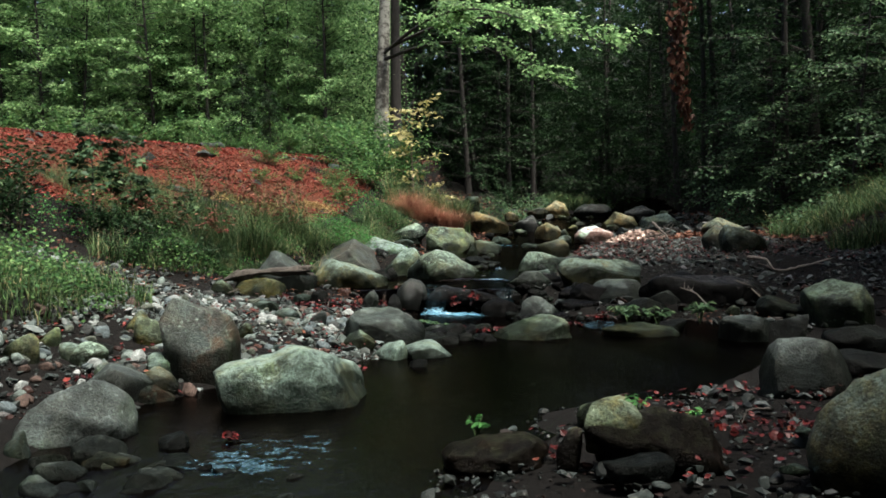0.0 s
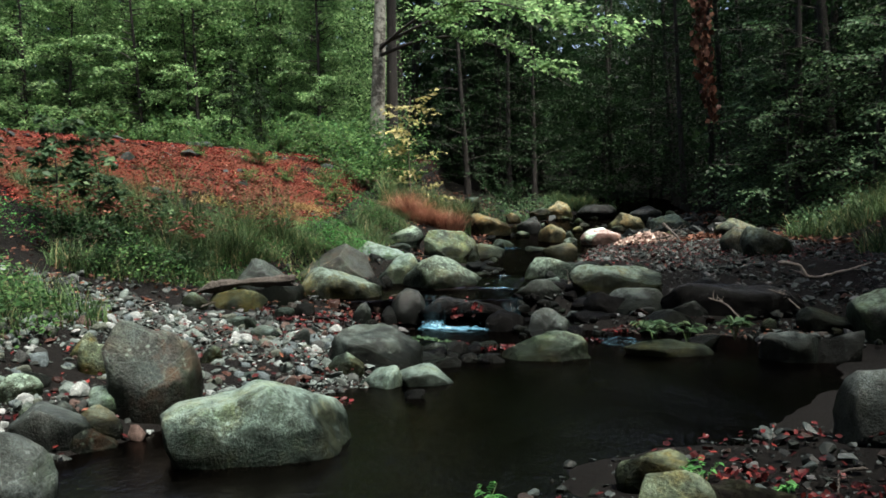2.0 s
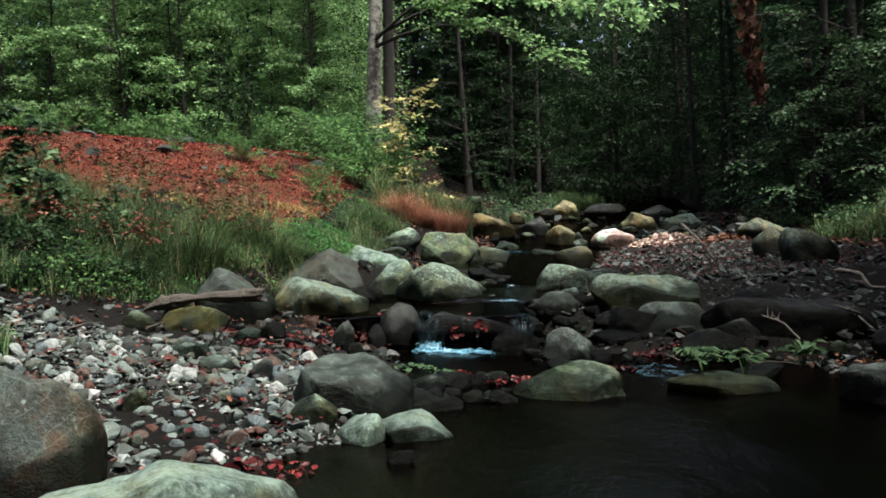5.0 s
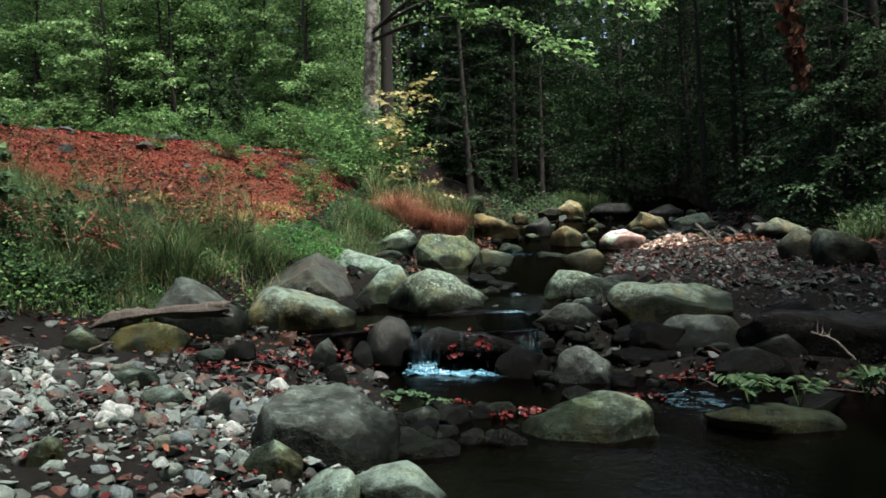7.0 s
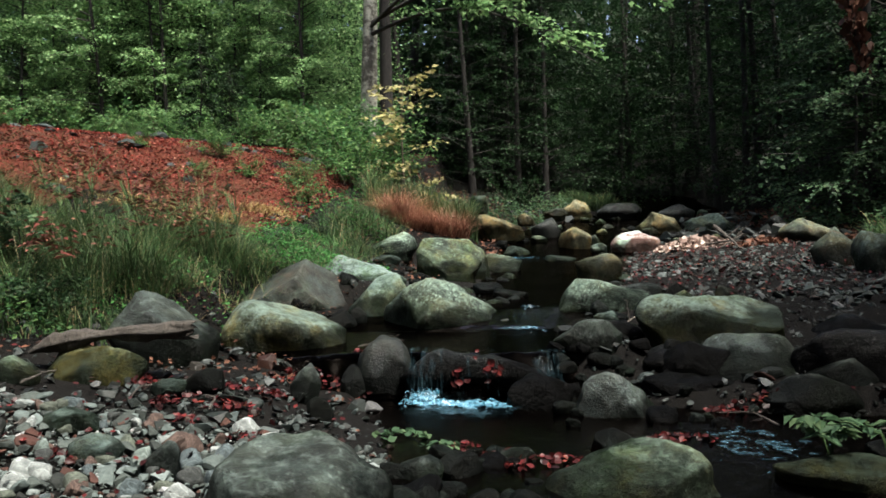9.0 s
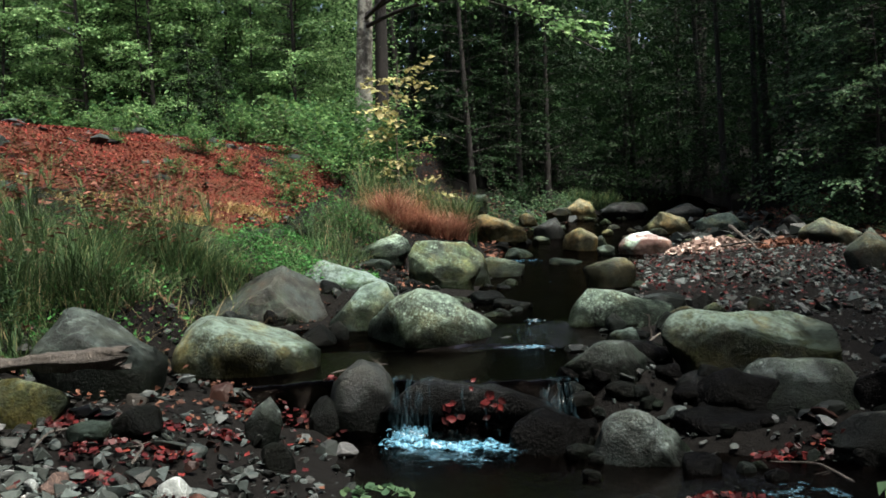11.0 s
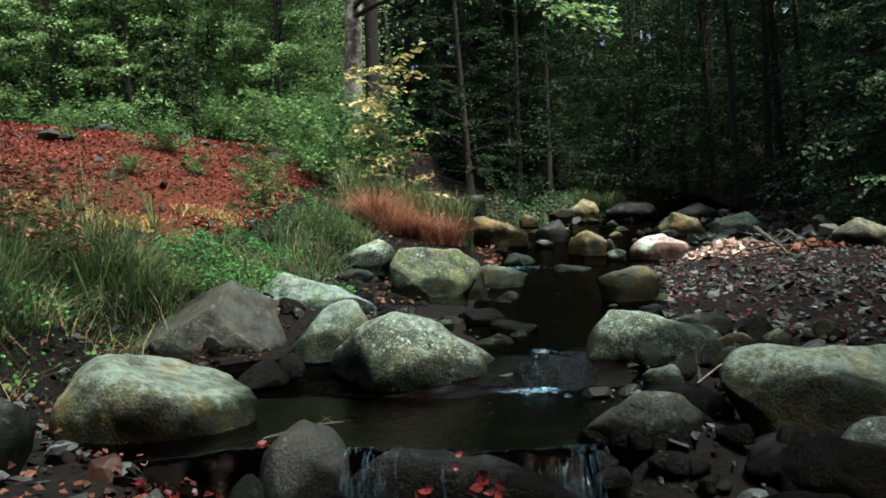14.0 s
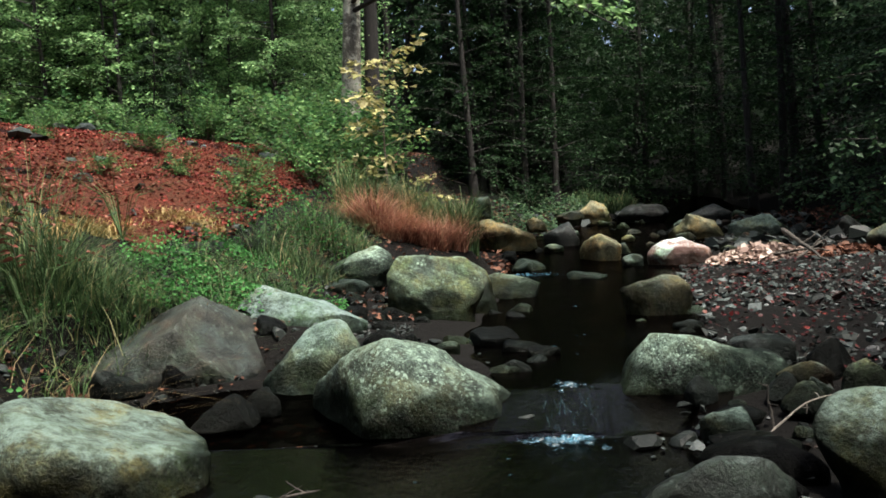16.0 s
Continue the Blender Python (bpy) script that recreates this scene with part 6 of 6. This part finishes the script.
# ---- dead wood, twigs and small plants ----
def stick(name, points, radius, label, mat=None, category="stick", twigs=0, seed=1):
    """A crooked branch through a few points, tapering, with short side twigs."""
    rng = np.random.default_rng(seed)
    pts = np.array(points, float)
    t = np.linspace(0, len(pts) - 1, 6 * (len(pts) - 1) + 1)
    line = np.stack([np.interp(t, np.arange(len(pts)), pts[:, i]) for i in range(3)], 1)
    for k in range(2):
        line[1:-1] = (line[:-2] + 2 * line[1:-1] + line[2:]) / 4
    line += rng.normal(0, radius * 0.25, line.shape)
    n = len(line)
    rad = radius * (1 - 0.6 * np.linspace(0, 1, n)) * rng.uniform(0.85, 1.15, n)
    rad[0] *= 0.5; rad[-1] *= 0.3
    v, f = tube(line, rad, 8)
    ob = tagged(new(name, mesh_from(name, v, f, mat or WOOD_DEAD)), label, category)
    for k in range(twigs):
        i = rng.integers(n // 4, n - 1)
        d = rng.normal(0, 1, 3) * [1, 1, 0.6] + [0, 0, 0.3]
        d /= np.linalg.norm(d)
        L = rng.uniform(4, 12) * radius
        v, f = tube(np.stack([line[i], line[i] + d * L * 0.5 + rng.normal(0, radius * 0.5, 3), line[i] + d * L]), np.array([0.45, 0.3, 0.12]) * radius, 5)
        piece("side_twig", mesh_from("side_twig", v, f, mat or WOOD_DEAD), ob)
    return ob


def slab_log():
    """Splintered half log lying across two boulders, with leaves in its cracks."""
    rng = np.random.default_rng(171)
    a, b_ = np.array([-2.5, 8.38, 0.47]), np.array([-1.56, 8.5, 0.575])
    t = np.linspace(0, 1, 26)
    line = a + (b_ - a) * t[:, None] + np.array([0, 0, 0.045]) * np.sin(np.pi * t ** 0.7)[:, None]
    v, f = tube(line, 0.055 + 0.015 * np.sin(9 * t) - 0.045 * (t < 0.15) * (0.15 - t) / 0.15, 16)
    c = np.repeat(line, 16, 0)
    off = v - c
    off[:, 2] *= 0.7
    ang = np.tile(np.arange(16), 26)
    along = np.repeat(t, 16)
    off *= (1 + 0.30 * np.sin(ang * 2.4 + 1) + 0.25 * np.sin(along * 17 + ang * 0.8) + rng.normal(0, 0.12, len(ang)))[:, None]
    end = np.repeat(t, 16) > 0.92
    off[end] += (rng.uniform(-0.02, 0.09, end.sum())[:, None]) * (b_ - a) / np.linalg.norm(b_ - a)
    return tagged(new("log", mesh_from("log", c + off, f, WOOD_DEAD)), "weathered splintered half log lying across the boulders", "log")


slab_log()
stick("driftwood_stick", ((4.40, 18.8, 0.98), (4.5, 18.2, 0.75), (4.62, 17.5, 0.5)), 0.035, "bare driftwood stick leaning on the gravel", twigs=3, seed=2)
stick("driftwood_stick", ((4.1, 18.6, 0.62), (4.6, 18.4, 0.72), (5.1, 18.5, 0.62)), 0.022, "bare driftwood stick lying on the leaf heap", twigs=5, seed=3)
stick("driftwood_stick", ((4.3, 18.0, 0.6), (4.8, 18.3, 0.85), (5.0, 18.9, 0.65)), 0.018, "thin driftwood stick lying on the leaf heap", twigs=4, seed=4)
PALE_WOOD = bark_material("bleached_wood", (0.14, 0.125, 0.105), (0.30, 0.275, 0.235), 3)
stick("bleached_branch", ((3.85, 9.9, 0.60), (4.08, 9.88, 0.58), (4.16, 9.8, 0.42), (4.5, 9.9, 0.46), (5.05, 10.2, 0.56)), 0.024, "bent bleached branch on the shaded bank", PALE_WOOD, "branch", 2, 5)
for k, (x, y, z) in enumerate(((3.2, 8.5, 0.2), (3.4, 8.7, 0.22), (3.0, 8.75, 0.2), (3.55, 8.4, 0.22), (3.3, 8.95, 0.26), (2.95, 8.35, 0.15))):
    stick("twig", ((x, y, z), (x + 0.12 * (-1) ** k, y + 0.1, z + 0.14), (x + 0.3 * (-1) ** k, y + 0.05, z + 0.2)), 0.009, "dry forked twig between the boulders", PALE_WOOD if k % 2 else WOOD_DEAD, "twig", 7, 10 + k)
stick("twig", ((-1.71, 4.72, 0.0), (-1.65, 4.68, 0.2), (-1.55, 4.8, 0.36), (-1.43, 4.93, 0.25)), 0.005, "thin arching twig over a boulder", PALE_WOOD, "twig", 1, 21)
stick("twig", ((1.46, 10.18, 0.36), (1.45, 10.2, 0.45), (1.44, 10.2, 0.54)), 0.008, "short upright splinter between boulders", WOOD_DEAD, "twig", 2, 22)
stick("twig", ((1.42, 10.1, 0.36), (1.6, 10.2, 0.46), (1.8, 10.3, 0.47)), 0.005, "thin pale twig between boulders", PALE_WOOD, "twig", 4, 23)
for k in range(9):
    r4 = np.random.default_rng(400 + k)
    x, y = ((-2.3, 7.9), (-1.6, 8.2), (-1.2, 7.8), (-2.6, 7.2), (1.9, 8.0), (2.4, 7.9), (-0.6, 9.3), (-1.9, 6.5), (2.0, 3.4))[k]
    a = r4.uniform(0, 6.28)
    z = max(height(x, y), float(water_z(y))) + 0.05
    stick("twig", ((x, y, z), (x + 0.2 * math.cos(a), y + 0.2 * math.sin(a), z + 0.03), (x + 0.42 * math.cos(a + 0.3), y + 0.42 * math.sin(a + 0.3), z)), 0.008, "dry twig washed onto the stones", WOOD_DEAD, "twig", 3, 30 + k)

# dead hanging branch with withered leaves, on a limb of the added bank tree's height
rd = np.random.default_rng(181)
dead = new("dead_branch")
hang = np.array(((7.6, 9.0, 5.6), (5.6, 9.3, 5.5), (4.0, 9.5, 5.0), (3.1, 9.5, 4.2), (2.88, 9.5, 3.5), (2.9, 9.5, 2.85), (3.02, 9.5, 2.2)))
t = np.linspace(0, 6, 43)
line = np.stack([np.interp(t, np.arange(7), hang[:, i]) for i in range(3)], 1)
v, f = tube(line, 0.03 * (1 - 0.75 * np.linspace(0, 1, 43)), 6)
piece("stem", mesh_from("stem", v, f, WOOD_DEAD), dead)
n = 520
q = rd.uniform(3.2, 6.0, n)
c = np.stack([np.interp(q, np.arange(7), hang[:, i]) for i in range(3)], 1) + rd.normal(0, 1, (n, 3)) * np.array([0.07, 0.07, 0.06]) * (1.7 - 0.22 * q)[:, None]
v, f = leaf_fine(c, rd.normal(0, 0.35, (n, 3)) + [0, 0, -1], rd.normal(0, 1, (n, 3)) + [0, -0.6, 0], 0.075, rd)
piece("withered_leaves", mesh_from("withered_leaves", v, f, LEAF["brown"]), dead, "hanging withered red-brown leaves")
tagged(dead, "dead branch with withered brown leaves hanging over the brook", "branch")


def heap(name, x, y, rx, ry, h, count, leaf, kind, seed, label):
    rng = np.random.default_rng(seed)
    r, a = np.sqrt(rng.uniform(0, 1, count)), rng.uniform(0, 6.283, count)
    px, py = x + rx * r * np.cos(a), y + ry * r * np.sin(a)
    pz = np.maximum(ground_z(px, py), water_z(py)) + h * (1 - r * r) * rng.uniform(0.5, 1, count) + 0.01
    v, f = leaf_fine(np.stack([px, py, pz], 1), rng.normal(0, 1, (count, 3)) * [1, 1, 0.5], rng.normal(0, 0.5, (count, 3)) + [0, -0.3, 1], leaf, rng)
    return tagged(new(name, mesh_from(name, v, f, LEAF[kind])), label, "leaves", kind="stuff")


LEAF["withered"] = leaf_material("withered_weed_leaves", [(0, (0.045, 0.013, 0.010)), (0.6, (0.10, 0.030, 0.022)), (1, (0.19, 0.09, 0.062))], 0.6, 0.15)
LEAF["pink"] = leaf_material("bleached_pinkish_leaves", [(0, (0.12, 0.075, 0.06)), (0.5, (0.30, 0.22, 0.185)), (1, (0.50, 0.42, 0.36))], 0.6, 0.1)
heap("leaf_heap", 4.1, 18.9, 0.75, 0.5, 0.22, 700, 0.12, "pink", 191, "bleached leaf drift against the white boulder")
heap("leaf_heap", 5.2, 18.6, 0.6, 0.4, 0.12, 300, 0.11, "brown", 192, "brown leaf drift on the gravel")
for k, (x, y, rx, ry, kind) in enumerate(((0.58, 7.5, 0.24, 0.12, "scarlet"), (0.18, 7.8, 0.1, 0.06, "scarlet"), (0.36, 7.62, 0.1, 0.05, "scarlet"), (-0.95, 9.05, 0.25, 0.1, "scarlet"), (-1.9, 8.4, 0.2, 0.15, "scarlet"), (-2.1, 4.5, 0.25, 0.12, "scarlet"),
                                          (-0.75, 5.35, 0.3, 0.2, "scarlet"), (-1.3, 8.1, 0.3, 0.12, "scarlet"), (1.55, 3.5, 0.25, 0.15, "scarlet"), (1.95, 3.1, 0.25, 0.25, "scarlet"), (0.75, 2.95, 0.12, 0.12, "scarlet"), (1.35, 7.9, 0.2, 0.08, "scarlet"), (2.1, 8.55, 0.5, 0.06, "scarlet"), (-0.93, 3.35, 0.05, 0.04, "scarlet"),
                                          (-2.17, 7.57, 0.12, 0.08, "scarlet"), (-1.89, 7.64, 0.12, 0.08, "scarlet"), (-1.71, 8.3, 0.16, 0.08, "scarlet"), (-1.48, 7.93, 0.1, 0.08, "scarlet"), (-1.27, 7.67, 0.12, 0.08, "scarlet"), (-1.54, 6.96, 0.12, 0.1, "scarlet"), (-1.35, 8.51, 0.15, 0.08, "scarlet"), (-1.05, 8.55, 0.14, 0.08, "scarlet"), (-0.91, 7.54, 0.14, 0.08, "scarlet"), (-2.82, 9.97, 0.1, 0.08, "scarlet"), (-0.5, 9.3, 0.15, 0.06, "scarlet"))):
    heap("leaf_clump", x, y, rx, ry, 0.03, int(230 * (rx + ry)), 0.042, kind, 200 + k, "clump of wet red leaves caught between stones")


heap("green_leaf_clump", -0.2, 8.05, 0.17, 0.07, 0.04, 34, 0.055, "mid", 251, "green leaves washed into the pool")
heap("green_leaf_clump", 0.05, 7.8, 0.13, 0.06, 0.04, 22, 0.05, "mid", 252, "green leaves washed into the pool")


def sprig(x, y, z, n, size, kind, seed, label, tall=0.2):
    """A small plant: arching stalks with long leaves."""
    rng = np.random.default_rng(seed)
    root = new("sprig")
    stalks, cs, al, up = [], [], [], []
    for k in range(n):
        a = rng.uniform(0, 6.283)
        d = np.array([math.cos(a), math.sin(a), 0])
        tip = np.array([x, y, z]) + d * tall * rng.uniform(0.3, 0.9) + [0, 0, tall * rng.uniform(0.5, 1.0)]
        mid = np.array([x, y, z + tall * 0.5]) + d * tall * 0.2
        stalks.append(tube(np.stack([np.array([x, y, z - 0.03]), mid, tip]), np.array([0.004, 0.003, 0.0015]), 4))
        for q in np.linspace(0.3, 1, 5):
            p = mid + (tip - mid) * q
            side = np.array([-d[1], d[0], 0]) * rng.choice([-1, 1])
            cs.append(p + side * size * 0.4); al.append(side + d * 0.5 + [0, 0, -0.1]); up.append(np.array([0, 0, 1.0]) + rng.normal(0, 0.3, 3))
    for v, f in stalks:
        piece("stalk", mesh_from("stalk", v, f, LEAF["grass"]), root)
    v, f = leaf_sheet(np.array(cs), np.array(al), np.array(up), size, rng, 0.2)
    piece("foliage", mesh_from("foliage", v, f, LEAF[kind]), root)
    return tagged(root, label, "plant")


sprig(0.42, 3.05, 0.06, 6, 0.05, "herb", 221, "small green sprig on the muddy bar", 0.1)
sprig(1.2, 2.9, 0.2, 5, 0.035, "herb", 222, "small green sprig on a mossy stone", 0.1)
sprig(1.42, 2.75, 0.18, 4, 0.035, "herb", 223, "small green sprig on a mossy stone", 0.1)
sprig(1.9, 7.3, 0.08, 14, 0.10, "mid", 224, "leafy plant trailing over the pool's stones", 0.2)
sprig(2.65, 7.5, 0.08, 12, 0.10, "mid", 225, "leafy plant trailing over the pool's stones", 0.2)
sprig(2.2, 7.35, 0.06, 8, 0.08, "mid", 226, "leafy plant trailing over the pool's stones", 0.2)
for k, (x, y) in enumerate(((-2.95, 11.4), (-2.65, 11.5), (-2.35, 11.5), (-3.2, 11.7), (-3.6, 11.4), (-2.75, 11.1), (-4.2, 12.6), (-3.7, 12.9), (-4.7, 12.9), (-3.2, 13.1), (-5.3, 12.6), (-4.4, 13.4), (-3.0, 12.4), (-5.8, 13.0), (-2.7, 13.6), (-3.6, 9.7), (-3.9, 9.3), (-3.2, 9.5), (-4.3, 9.6), (-2.9, 9.9), (-4.0, 11.9), (-3.4, 12.2))):
    sprig(x, y, height(x, y) + 0.1, 16, 0.08, "withered", 230 + k, "withered pinkish-red weed in the grass", 0.68)
blades("reed_stems", ((0.33, 3.05, 0.06), (0.5, 2.9, 0.05), (0.7, 3.1, 0.05)), 26, 0.26, "grass", 241, "thin reed stems on the muddy bar", 0.003, 0.5)
